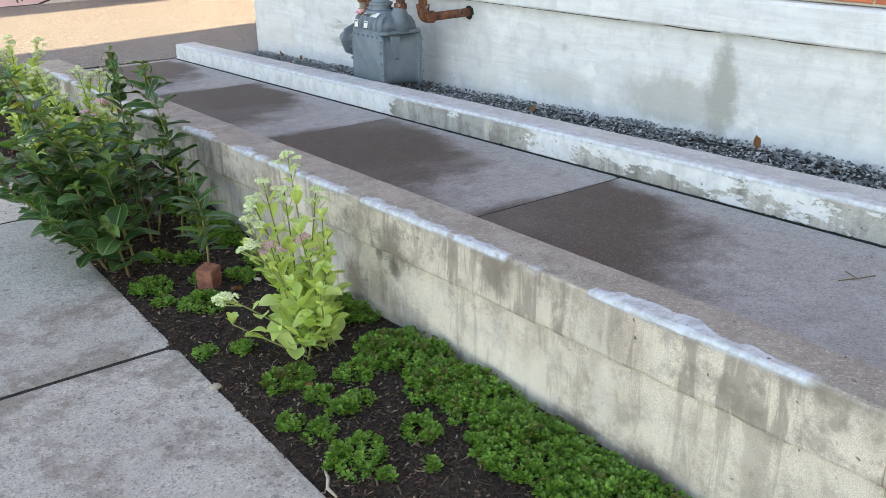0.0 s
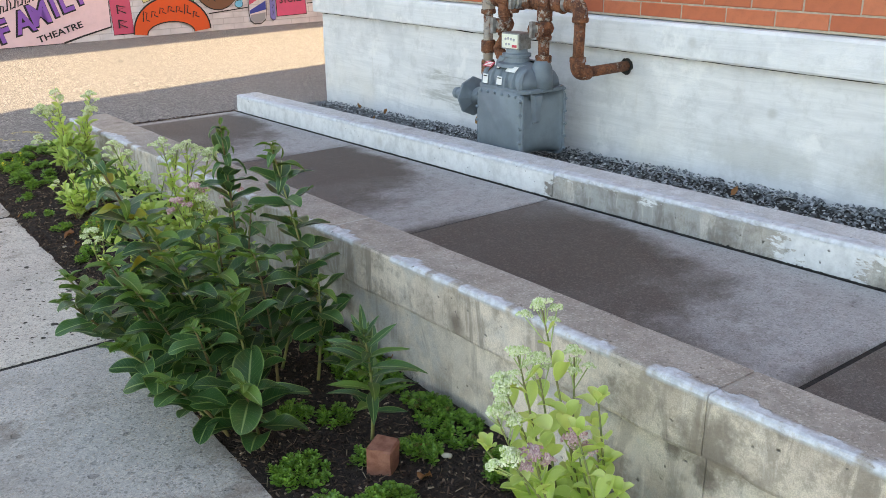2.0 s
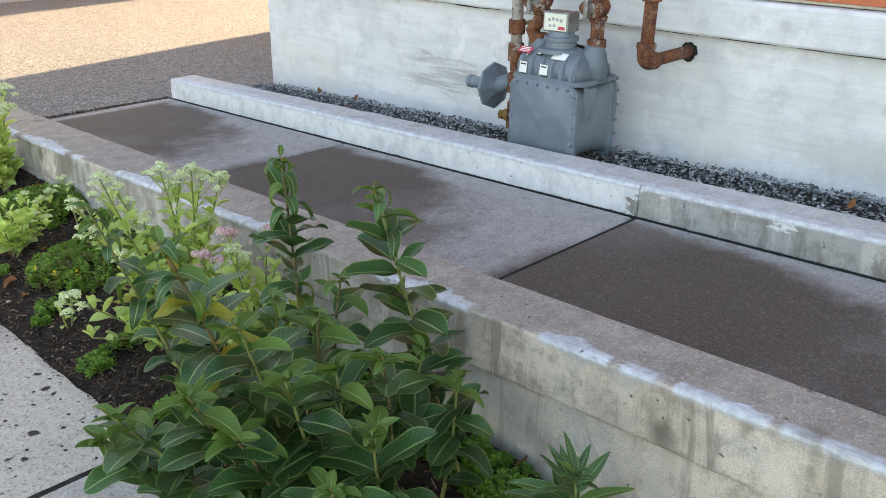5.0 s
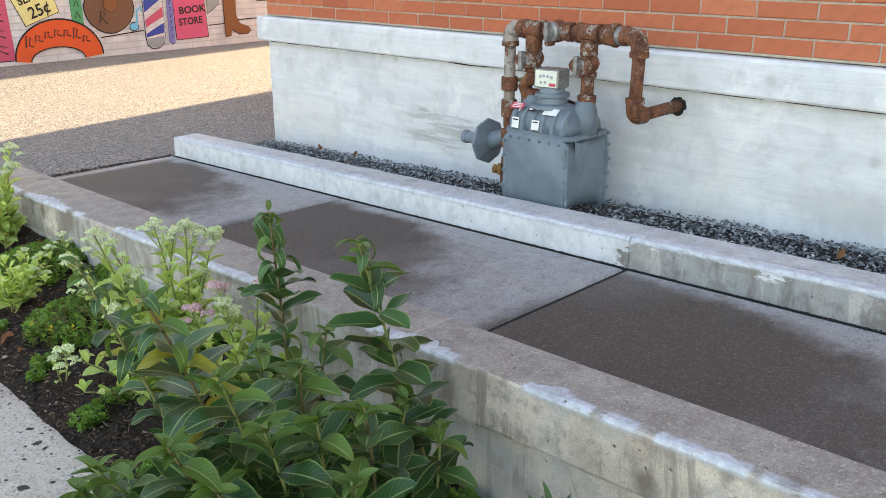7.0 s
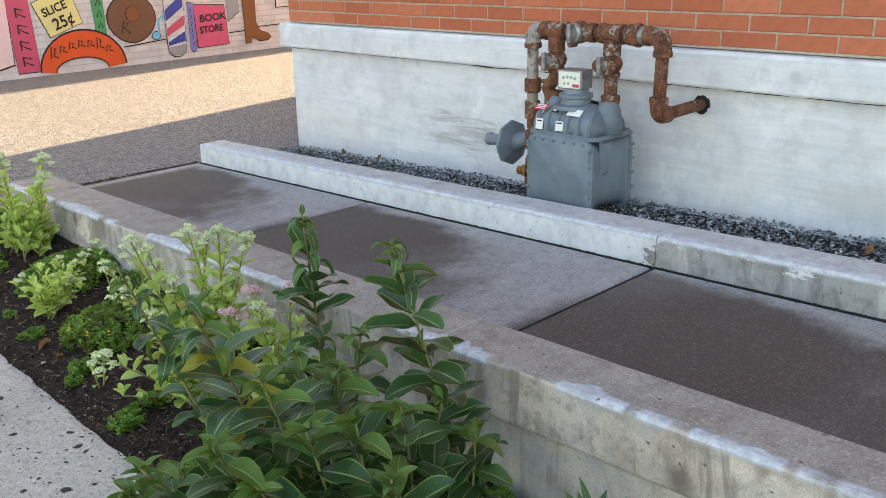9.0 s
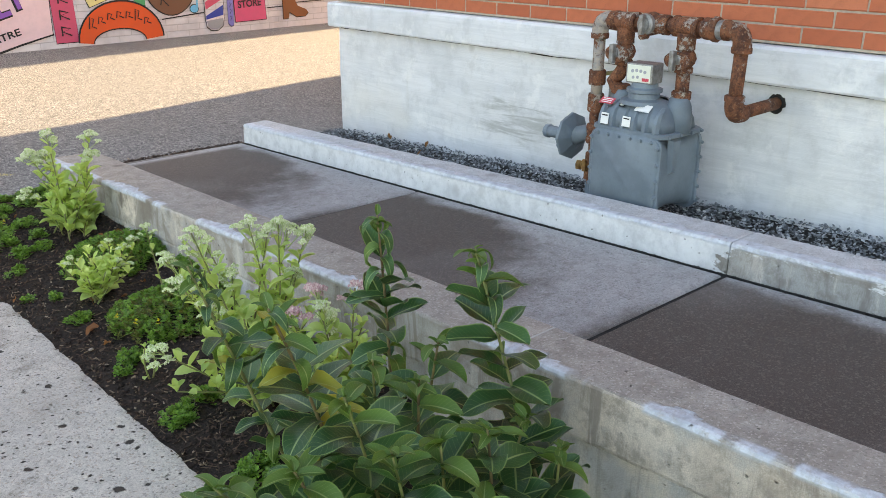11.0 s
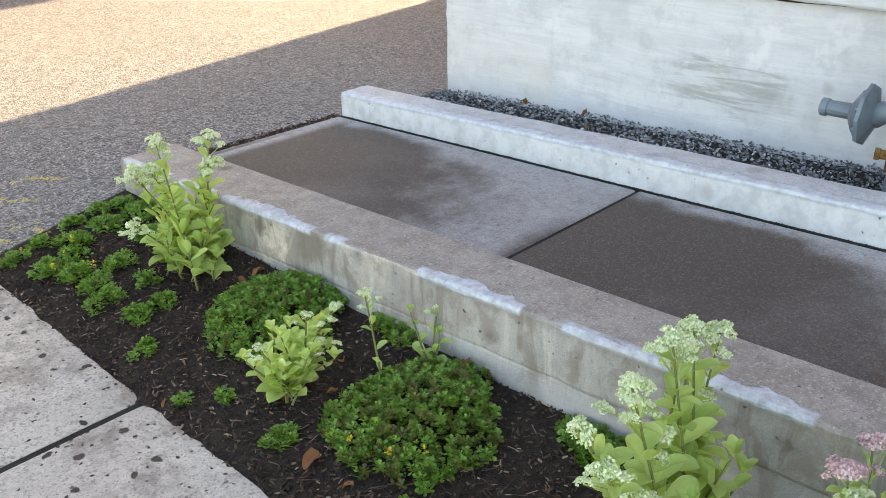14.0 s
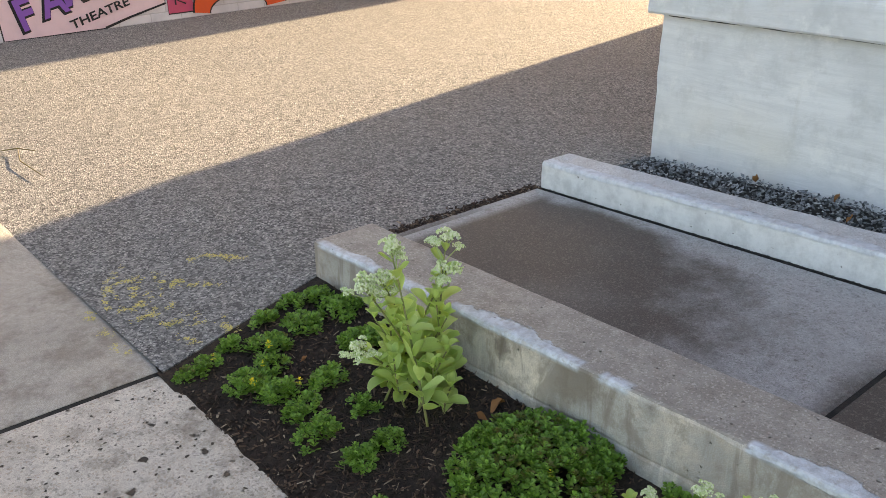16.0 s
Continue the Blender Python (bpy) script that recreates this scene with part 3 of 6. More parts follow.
pavement = thing("pavement", (1.0, 3.0, -0.4), "grey exposed-aggregate concrete sidewalk beside the planting bed", "sidewalk", kind="structure")


def walk_slab(y0, y1, material, rough):
    """One slab of the sidewalk, with a worn edge towards the bed."""
    sections, n = [], max(4, int((y1 - y0) / 0.045))
    for i in range(n + 1):
        y = y0 + (y1 - y0) * i / n
        end = min(1.0, min(i, n - i) / 1.0)
        wear = rough * (0.013 * wob(0, y, 7, 9) + 0.010 * wob(0, y, 2, 31)) - (1 - end) * 0.010
        z, x = walk_z(y) - (1 - end) * 0.007, walk_x(y) + wear
        sections.append([(-1.6, y, -0.4), (x - 0.004, y, -0.4), (x, y, z - 0.016), (x - 0.006 - 0.008 * rough * abs(wob(0, y, 9, 24)), y, z - 0.003), (x - 0.03, y, z), (-1.6, y, z)])
    part("slab", loft(bmesh.new(), sections), material, pavement, "", False)


for y0, y1, mat, rough in ((-8.4, -6.5, WALK_GREY, 0.4), (-6.5, -4.5, WALK_GREY, 0.4), (-4.5, -2.45, WALK_GREY, 0.4), (-2.45, -0.4, WALK_GREY, 0.4), (-0.4, 1.62, WALK_GREY, 0.4),
                            (1.62, 3.66, WALK_GREY, 0.5), (3.66, 5.86, WALK_WORN, 1.0), (5.86, 7.2, WALK_WORN, 0.9), (7.2, 9.3, WALK_SMOOTH, 0.3), (9.3, 11.4, WALK_SMOOTH, 0.3), (11.4, 40.0, WALK_SMOOTH, 0.2)):
    walk_slab(y0 + 0.014, y1 - 0.014, mat, rough)
bm = bmesh.new()
loft(bm, [[(-1.6, y, -0.41), (walk_x(y) - 0.02, y, -0.41), (walk_x(y) - 0.02, y, walk_z(y) - 0.010), (-1.6, y, walk_z(y) - 0.010)] for y in (-8.4, -3, 1.62, 3.66, 5.85, 7.2, 9, 40)])
part("joint_filler", bm, GAP, pavement, "dark dirt in the slab joints")

ramp = thing("ramp", (4.5, 3.0, 0.0), "sloping grey concrete ramp with brown damp stains", "ramp", kind="structure")
joints = [RAMP_JOINT + RAMP_STEP * k for k in range(-4, 4)]
joints[-1] = 7.545
for y0, y1 in zip(joints, joints[1:]):
    sections, n = [], 10
    for i in range(n + 1):
        y = y0 + 0.010 + (y1 - y0 - 0.020) * i / n
        drop = 0.008 if i in (0, n) else 0.0
        z = ramp_z(y) - drop
        sections.append([(3.7, y, -0.3), (5.046, y, -0.3), (5.046, y, z - 0.006), (5.03, y, z + 0.002), (3.7, y, z)])
        if i in (0, n):
            y += 0.012 if i == 0 else -0.012
            z = ramp_z(y)
            lip = [(3.7, y, -0.3), (5.046, y, -0.3), (5.046, y, z - 0.006), (5.03, y, z + 0.002), (3.7, y, z)]
            sections.insert(len(sections) - (1 if i == n else 0), lip)
    part("slab", loft(bmesh.new(), sections), RAMP, ramp)
part("joint_filler", loft(bmesh.new(), [[(3.72, y, -0.31), (5.07, y, -0.31), (5.07, y, ramp_z(y) - 0.009), (3.72, y, ramp_z(y) - 0.009)] for y in (-7.3, 7.54)]), DARK, ramp, "black joint filler")


def seam_strip():
    """The black asphalt-felt strip squeezed up between ramp and kerb."""
    sections = []
    for k in range(420):
        y = -7.3 + 14.84 * k / 419
        x, z = 5.048 + 0.005 * wob(1, y, 2, 6) + 0.005 * wob(5, y, 1, 29), ramp_z(y)
        top = z - 0.001 + 0.003 * wob(2, y, 7, 17)
        sections.append([(x, y, z - 0.05), (5.075, y, z - 0.05), (5.075, y, top + 0.004), (5.050, y, top + 0.003), (x + 0.004, y, top)])
    return loft(bmesh.new(), sections)


part("seam_strip", seam_strip(), DARK, ramp, "black felt strip along the kerb")


def wall_piece(y0, y1, outline, step=0.06):
    n = max(3, int((y1 - y0) / step))
    ys = [y0, y0 + 0.004] + [y0 + (y1 - y0) * i / n for i in range(1, n)] + [y1 - 0.004, y1]
    return loft(bmesh.new(), [outline(y, 0.003 if y in (y0, y1) else 0.0) for y in ys])


def wall_outline(y, inset):
    """The low wall: an upper pour that stands a little proud of the lower one, with a chipped arris."""
    chip = 0.010 + 0.016 * max(0.0, wob(1, y, 5, 7) + 0.1) + 0.006 * abs(wob(0, y, 1, 23))
    xo, xi, zt = wall_out(y) + inset + 0.003 * wob(3, y, 0, 5), wall_in(y) - inset, wall_z(y) - inset + 0.003 * wob(0, y, 4, 6)
    rec = 0.027 * min(1.0, max(0.0, (4.7 - y) / 0.4)) + 0.004 * wob(7, y, 0, 6)
    seam = wall_z(y) - 0.205 + 0.009 * wob(4, y, 0, 5) + 0.007 * wob(4, y, 3, 19)
    return [(xi, y, -0.4), (xo + rec, y, -0.4), (xo + rec, y, seam - 0.008), (xo + 0.004, y, seam), (xo, y, seam + 0.012), (xo, y, zt - chip),
            (xo + chip * 0.35, y, zt - chip * 0.3), (xo + chip, y, zt), (xi - 0.012, y, zt), (xi, y, zt - 0.012)]


planter_wall = thing("planter_wall", (3.75, 2.0, -0.4), "low weathered concrete wall with drip streaks and chalky patches", "retaining wall", kind="structure")
for y0, y1 in ((-7.4, -0.968), (-0.966, 1.143), (1.145, 3.209), (3.211, 7.43)):
    part("wall_segment", wall_piece(y0, y1, wall_outline), WALL, planter_wall, smooth=False)

bm = bmesh.new()
loft(bm, [[(x, 3.2065, wall_z(3.21) - 0.004), (x, 3.2135, wall_z(3.21) - 0.004), (x, 3.213, wall_z(3.21) + 0.0015), (x, 3.207, wall_z(3.21) + 0.0015)] for x in (wall_out(3.21) + 0.06, wall_in(3.21) - 0.012)])
part("caulk", bm, CAULK, planter_wall, "pale caulk line across the wall top")


def kerb_outline(y, inset):
    chip = 0.012 + 0.012 * max(0.0, wob(2, y, 8, 6))
    xo = 5.297 + 0.003 * wob(8, y, 1, 3)
    zt = kerb_z(y) - inset + 0.003 * wob(5, y, 0, 5)
    x = 5.062 + inset + 0.003 * wob(6, y, 0, 7)
    return [(xo, y, -0.3), (x, y, -0.3), (x - 0.004, y, zt - 0.07), (x, y, zt - chip), (x + chip * 0.3, y, zt - chip * 0.3), (x + chip, y, zt), (xo - 0.02, y, zt), (xo, y, zt - 0.02)]


kerb = thing("kerb", (5.2, 2.0, -0.3), "whitewashed concrete kerb between ramp and gravel strip", "kerb", kind="structure")
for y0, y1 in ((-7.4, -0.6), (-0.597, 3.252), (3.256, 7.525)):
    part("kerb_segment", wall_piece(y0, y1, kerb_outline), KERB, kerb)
bm = bmesh.new()
bmesh.ops.create_icosphere(bm, subdivisions=2, radius=1.0, matrix=Matrix.LocRotScale((5.22, 7.47, 0.170), None, (0.06, 0.05, 0.012)))
part("mortar_lump", bm, KERB, kerb, "pale mortar lump on the kerb end", True)
bm = bmesh.new()
loft(bm, [[(5.28, y, -0.29), (6.02, y, -0.29), (6.02, y, gravel_z(y) - 0.01), (5.28, y, gravel_z(y) - 0.012)] for y in (-7.4, 0, 7.54)])
tagged(part("gravel_bed", bm, GAP), "dark base under the gravel strip", "gravel base", kind="structure")

# ---------------------------------------------------------------- planting bed
nx, ny = 34, 300
verts, faces = [], []
for j in range(ny + 1):
    y = -3.0 + (7.44 + 3.0) * j / ny
    for i in range(nx + 1):
        s = i / nx
        x = walk_x(y) - 0.03 + s * (wall_out(y) + 0.05 - walk_x(y) + 0.03)
        lim = between(x, [(2.6, 7.17), (3.53, 7.43), (3.9, 7.44)])
        near = min(1.0, max(0.0, (y - lim + 0.25) / 0.25))
        lot_z = -0.045 * max(0.0, 1 - (x - walk_x(y)) / 0.9) - 0.004
        verts.append((x, min(y, lim + 0.02), bed_z(x, y) * (1 - near) + lot_z * near + (-0.02 if y > lim + 0.02 else 0.0)))
for j in range(ny):
    for i in range(nx):
        a = j * (nx + 1) + i
        faces.append((a, a + 1, a + nx + 2, a + nx + 1))
bed = tagged(part("planting_bed", raw("planting_bed", verts, faces, SOIL), None), "narrow bed of dark soil between sidewalk and wall", "soil bed", kind="structure")


def scatter_chips(n, rng, xy, length, width, height, tilt):
    """Thin tapered slivers lying about; xy gives each one's place and the ground's height."""
    verts, faces = [], []
    base = np.array([(-1, -1, 0), (1, -0.5, 0), (1, 0.6, 0), (-0.9, 1, 0), (-0.95, -0.7, 1), (0.9, -0.4, 1), (0.95, 0.4, 1), (-0.8, 0.8, 1)], dtype=float)
    quads = ((0, 3, 2, 1), (4, 5, 6, 7), (0, 1, 5, 4), (1, 2, 6, 5), (2, 3, 7, 6), (3, 0, 4, 7))
    for k in range(n):
        x, y, z = xy(rng)
        m = Matrix.Translation((x, y, z)) @ Euler((rng.gauss(0, tilt), rng.gauss(0, tilt), rng.uniform(0, math.tau))).to_matrix().to_4x4()
        m = np.array(m @ Matrix.Diagonal((rng.uniform(*length), rng.uniform(*width), rng.uniform(*height), 1)))
        b = base + np.array([[rng.uniform(-0.25, 0.25) for _ in range(3)] for _ in range(8)]) * (1, 1, 0.4)
        p = b @ m[:3, :3].T + m[:3, 3]
        o = len(verts)
        verts.extend(map(tuple, p))
        faces.extend(tuple(o + i for i in q) for q in quads)
    return verts, faces


def bed_spot(rng):
    y = rng.uniform(-1.2, 7.3)
    x = rng.uniform(walk_x(y) - 0.012, wall_out(y) + 0.01)
    y = min(y, between(x, [(2.6, 7.12), (3.53, 7.38), (3.9, 7.4)]))
    return x, y, bed_z(x, y) + rng.uniform(-0.002, 0.008)


rng = random.Random(5)
v, f = scatter_chips(24000, rng, bed_spot, (0.003, 0.012), (0.0015, 0.0055), (0.0015, 0.006), 0.45)
v2, f2 = scatter_chips(9000, rng, bed_spot, (0.010, 0.028), (0.0007, 0.0024), (0.0008, 0.003), 0.35)
f += [tuple(i + len(v) for i in q) for q in f2]
v += v2
tagged(part("mulch", raw("mulch", v, f, MULCH)), "dark shredded bark mulch covering the bed", "mulch", kind="stuff")


def gravel_stones():
    rng = random.Random(8)
    verts, faces = [], []
    octa = np.array([(1, 0, 0), (0, 1, 0), (-1, 0, 0), (0, -1, 0), (0, 0, 1), (0, 0, -1)], dtype=float)
    tri = ((0, 1, 4), (1, 2, 4), (2, 3, 4), (3, 0, 4), (1, 0, 5), (2, 1, 5), (3, 2, 5), (0, 3, 5))
    for k in range(20000):
        y = rng.uniform(-2.5, 7.56)
        x = rng.uniform(5.30, 6.0)
        z = gravel_z(y) + rng.uniform(-0.012, 0.012) + 0.012 * wob(x, y, 0, 3) + 0.02 * max(0.0, (x - 5.75) / 0.25)
        if 5.34 < x < 5.74 and 3.83 < y < 4.30:
            z = min(z, 0.17)
        r = rng.uniform(0.007, 0.0165)
        m = np.array(Euler((rng.gauss(0, 0.45), rng.gauss(0, 0.45), rng.uniform(0, 6))).to_matrix())
        p = (octa * r * np.array([[rng.uniform(0.5, 1.25)] for _ in range(6)]) * (1.2, 0.8, 0.42)) @ m.T + (x, y, z)
        o = len(verts)
        verts.extend(map(tuple, p))
        faces.extend(tuple(o + i for i in t) for t in tri)
    return raw("gravel", verts, faces, GRAVEL)


tagged(part("gravel", gravel_stones()), "blue-grey crushed gravel strip along the building", "gravel", kind="stuff")


def litter_spot(rng):
    s = rng.random()
    x = 3.82 + 1.25 * s
    return x, 7.567 + rng.gauss(0, 0.022), 0.004 + rng.uniform(0, 0.012)


v, f = scatter_chips(900, rng, litter_spot, (0.004, 0.014), (0.003, 0.007), (0.002, 0.006), 0.4)
tagged(part("debris", raw("debris", v, f, MULCH)), "dark debris and leaf crumbs along the ramp end", "debris", kind="stuff")


def crumb_spot(rng):
    y = rng.uniform(-2.0, 7.5)
    return 5.046 + rng.gauss(0, 0.006), y, ramp_z(y) + 0.002


v, f = scatter_chips(1300, rng, crumb_spot, (0.004, 0.016), (0.002, 0.005), (0.001, 0.003), 0.15)
tagged(part("joint_dirt", raw("joint_dirt", v, f, DARK)), "black dirt in the seam along the kerb", "dirt", kind="stuff")

# ---------------------------------------------------------------- brick building
building = thing("brick_building", (6.0, 0.0, 0.0), "red brick building on a white-painted masonry base", "building", kind="structure")
bm = bmesh.new()
ys = [-14.0] + [-6 + 0.25 * k for k in range(54)] + [7.5]
levels = [-0.4, -0.1] + [0.0 + 0.058 * k for k in range(15)] + [0.872]
loft(bm, [[(6.35, y, 0.872), (6.35, y, -0.4)] + [(6.0 + 0.005 * wob(0, y, z, 1.7) + 0.002 * wob(3, y, z, 9), y + (0.014 * wob(9, 1, z, 5.5) + 0.008 * wob(4, 2, z, 17) - 0.008 if y == 7.5 else 0.0), z) for z in levels] for y in ys])
part("base_wall", bm, PAINT, building, "white-painted masonry base with grey stains")


def ledge_outline(y, inset):
    w = 0.004 * wob(0, y, 6, 3.0) + 0.0025 * wob(0, y, 2, 12)
    return [(6.3, y, 0.872), (5.944 + w + inset, y, 0.870 + 0.005 * wob(4, y, 0, 7)), (5.936 + w + inset, y, 0.882), (5.938 + w + inset, y, 1.045), (5.952 + w, y, 1.062), (6.3, y, 1.074)]


part("ledge", wall_piece(-14.0, 7.56, ledge_outline, 0.08), PAINT, building, "projecting white-painted ledge")
# Solid dark strip: the ledge's joint line with its shadow put in as colour.
bm = bmesh.new()
loft(bm, [[(6.1, y, 0.878), (6.1, y, 0.84), (5.9915, y, 0.866 - 0.004 - 0.010 * max(0.0, wob(2, y, 9, 3) + 0.25) - 0.003 * abs(wob(2, y, 3, 21))), (5.9905, y, 0.874)] for y in [-14.0] + [-6 + 0.05 * k for k in range(270)]])
part("ledge_joint_shadow", bm, DARK, building, "solid dark strip for the shadowed joint under the ledge")
bm = bmesh.new()
box(bm, 6.006, 6.35, -14.0, 7.496, 1.070, 1.60)
part("mortar_core", bm, MORTAR, building, "grey-buff mortar")
bm = bmesh.new()
box(bm, 6.0, 6.35, -14.0, 7.5, 1.596, 7.0)
box(bm, 6.35, 22.0, 7.15, 7.5, -0.4, 7.0)
part("upper_wall", bm, BRICKWORK, building)
# Unseen wing, added and sized to cast the lot's near shadow edge.
bm = bmesh.new()
box(bm, 14.0, 22.0, -14.0, 11.30, -0.4, 9.0)
part("shadow_wing", bm, BRICKWORK, building, "tall unseen rear wing added to shade the lot")
bm = bmesh.new()
box(bm, 5.95, 22.0, -14.0, 7.55, 7.0, 7.15)
part("roof", bm, DARK, building)

# ---------------------------------------------------------------- mural wall across the lot
MX, MY, MA = 4.0, 14.43, math.atan(0.12)
bm = bmesh.new()
box(bm, -12.0, 16.0, 0.0, 0.35, -0.4, 6.0)
m = Mat("white_painted_courses")
n = m.t.nodes.new("ShaderNodeTexBrick")
x, y, z = m.axes()
cv = m.t.nodes.new("ShaderNodeCombineXYZ")
m.put(cv.inputs[0], x), m.put(cv.inputs[1], z)
m.put(n.inputs["Vector"], cv.outputs[0])
m.put(n.inputs["Scale"], 1.0), m.put(n.inputs["Brick Width"], 0.41), m.put(n.inputs["Row Height"], 0.10), m.put(n.inputs["Mortar Size"], 0.006)
c = m.mix(m.band(m.noise(3, 6), 0.35, 0.7), (0.74, 0.70, 0.73), (0.58, 0.55, 0.58))
c = m.mix(m.calc("MULTIPLY", n.outputs["Fac"], 0.45), c, (0.36, 0.33, 0.34))
COURSES = m.finish(c, 0.75, n.outputs["Fac"], -0.006)
mural_pose = Matrix.Translation((MX, MY, 0)) @ Matrix.Rotation(MA, 4, "Z")
bmesh.ops.transform(bm, matrix=mural_pose, verts=bm.verts)
mural = thing("wall_mural", (MX, MY, 0), "white-painted block wall with a bright painted mural", "mural wall", kind="structure")
me = mesh_of("wall_body", bm, COURSES)
me.transform(mural_pose.inverted())
body = part("wall_body", me, None)
hang(body, mural, mural_pose)


def along(xw):
    """World x on the mural wall, as a length along it."""
    return (xw - MX) / math.cos(MA)


def on_wall(points, layer):
    return [mural_pose @ Vector((along(px), -0.004 * layer, pz)) for px, pz in points]


def panel(name, points, colour, layer=2, outline=0.014, label=""):
    """A painted field with its black outline under it."""
    if outline:
        c = Vector((sum(p[0] for p in points) / len(points), sum(p[1] for p in points) / len(points)))
        grown = []
        for p in points:
            d = Vector(p) - c
            grown.append(tuple(c + d * (1 + outline / max(0.05, d.length))))
        bm = bmesh.new()
        bm.faces.new([bm.verts.new(p) for p in on_wall(grown, layer - 1)])
        part("outline", bm, INK, mural)
    bm = bmesh.new()
    bm.faces.new([bm.verts.new(p) for p in on_wall(points, layer)])
    return part(name, bm, colour, mural, label)


def stroke(points, width, colour, layer=4, name="painted_stroke"):
    """A brush stroke of even width."""
    bm = bmesh.new()
    pts = [Vector(p) for p in points]
    left, right = [], []
    for i, p in enumerate(pts):
        d = (pts[min(i + 1, len(pts) - 1)] - pts[max(i - 1, 0)]).normalized()
        q = Vector((-d.y, d.x)) * width / 2
        left.append(tuple(p + q)), right.append(tuple(p - q))
    l, r = [bm.verts.new(p) for p in on_wall(left, layer)], [bm.verts.new(p) for p in on_wall(right, layer)]
    for i in range(len(pts) - 1):
        bm.faces.new((l[i], l[i + 1], r[i + 1], r[i]))
    return part(name, bm, colour, mural)


def writing(text, xw, zw, size, colour, angle=0.0, layer=4, squeeze=1.0, fat=0.0, name="lettering", parent=None, pose_m=None):
    """Words in the built-in letters, as a flat mesh on the wall (or at pose_m on a parent)."""
    cu = bpy.data.curves.new("lettering", "FONT")
    cu.body, cu.size, cu.offset, cu.resolution_u = text, size, fat, 3
    tmp = bpy.data.objects.new("lettering", cu)
    me = bpy.data.meshes.new_from_object(tmp)
    bpy.data.objects.remove(tmp)
    me.materials.clear()
    me.materials.append(colour)
    put = pose_m or (mural_pose @ Matrix.Translation((along(xw), -0.004 * layer, zw)) @ Matrix.Rotation(radians(-angle), 4, "Y") @ Matrix.Rotation(radians(90), 4, "X"))
    me.transform(put @ Matrix.Diagonal((squeeze, 1, 1, 1)))
    return part(name, me, None, parent or mural)


PINK, RED, ORANGE = flat("pink_paint", (0.82, 0.58, 0.62)), flat("crimson_paint", (0.62, 0.09, 0.17)), flat("orange_paint", (0.78, 0.10, 0.025))
PURPLE, CREAM, GREEN = flat("purple_paint", (0.26, 0.10, 0.45)), flat("cream_paint", (0.78, 0.70, 0.32)), flat("green_paint", (0.06, 0.34, 0.15))
BROWN, BLUE, SKYBLUE, GREY, ROSE, TAN, LILAC = (flat("brown_paint", (0.19, 0.085, 0.05)), flat("blue_paint", (0.03, 0.06, 0.36)), flat("light_blue_paint", (0.13, 0.50, 0.76)),
                                               flat("grey_paint", (0.34, 0.35, 0.38)), flat("rose_paint", (0.72, 0.10, 0.22)), flat("tan_paint", (0.25, 0.085, 0.03)), flat("lilac_paint", (0.22, 0.20, 0.55)))
panel("painted_panel", [(2.6, 0.02), (4.06, 0.02), (3.98, 0.42), (2.6, 0.42)], GREY)
panel("painted_wheel", [(3.62 + 0.38 * math.cos(a), 0.78 + 0.36 * math.sin(a)) for a in (math.tau * k / 24 for k in range(24))], COURSES, 3, 0.022)
for a in (0.3, 1.35, 2.4):
    stroke([(3.62 - 0.36 * math.cos(a), 0.78 - 0.34 * math.sin(a)), (3.62 + 0.36 * math.cos(a), 0.78 + 0.34 * math.sin(a))], 0.016, INK, 4)
panel("painted_sign", [(4.13, 0.012), (5.27, 0.012), (5.55, 0.09), (6.03, 0.20), (6.06, 1.5), (4.05, 1.5)], PINK, label="pink painted cinema sign")
stroke([(5.25, 0.015), (5.55, 0.095), (6.04, 0.205)], 0.022, INK)
for i, (ch, px, pz, ang) in enumerate((("F", 4.33, 0.09, 14), ("A", 4.60, 0.20, 12), ("M", 4.83, 0.29, 15), ("I", 5.17, 0.42, 16), ("L", 5.30, 0.47, 16), ("Y", 5.50, 0.56, 18))):
    writing(ch, px - 0.012, pz - 0.008, 0.46, INK, ang, 3, 0.9, 0.032)
    writing(ch, px, pz, 0.46, PURPLE, ang, 4, 0.9, 0.012)
writing("THEATRE", 4.87, 0.045, 0.135, INK, 15, 4, 1.32, 0.003)
for k in range(6):
    px, pz = 4.28 + 0.11 * k, 0.54 + 0.035 * k
    stroke([(px, pz - 0.06), (px + 0.02, pz + (0.14 if k in (0, 2) else 0.05)), (px + 0.06, pz + 0.04), (px + 0.05, pz - 0.04), (px + 0.10, pz - 0.01)], 0.022, INK)
panel("painted_sign", [(6.07, 0.075), (6.41, 0.075), (6.37, 1.4), (6.04, 1.4)], RED, label="crimson painted upright sign")
for k in range(4):
    pz = 0.17 + 0.23 * k
    stroke([(6.17, pz), (6.17, pz + 0.14)], 0.022, INK), stroke([(6.17, pz + 0.13), (6.30, pz + 0.10), (6.18, pz + 0.06), (6.31, pz)], 0.020, INK)
arch = [(7.10 + 0.70 * math.cos(a), 0.05 + 0.575 * math.sin(a)) for a in (math.pi * k / 18 for k in range(19))]
inner = [(7.06 + 0.43 * math.cos(a), 0.02 + 0.195 * math.sin(a)) for a in (math.pi * (18 - k) / 18 for k in range(19))]
bmx = bmesh.new()
outer_v, inner_v = [bmx.verts.new(p) for p in on_wall(arch, 4)], [bmx.verts.new(p) for p in on_wall(list(reversed(inner)), 4)]
for k in range(18):
    bmx.faces.new((outer_v[k], outer_v[k + 1], inner_v[k + 1], inner_v[k]))
part("painted_arch", bmx, ORANGE, mural, "orange painted arch sign")
stroke(arch, 0.026, INK, 5), stroke(inner, 0.018, INK, 5)
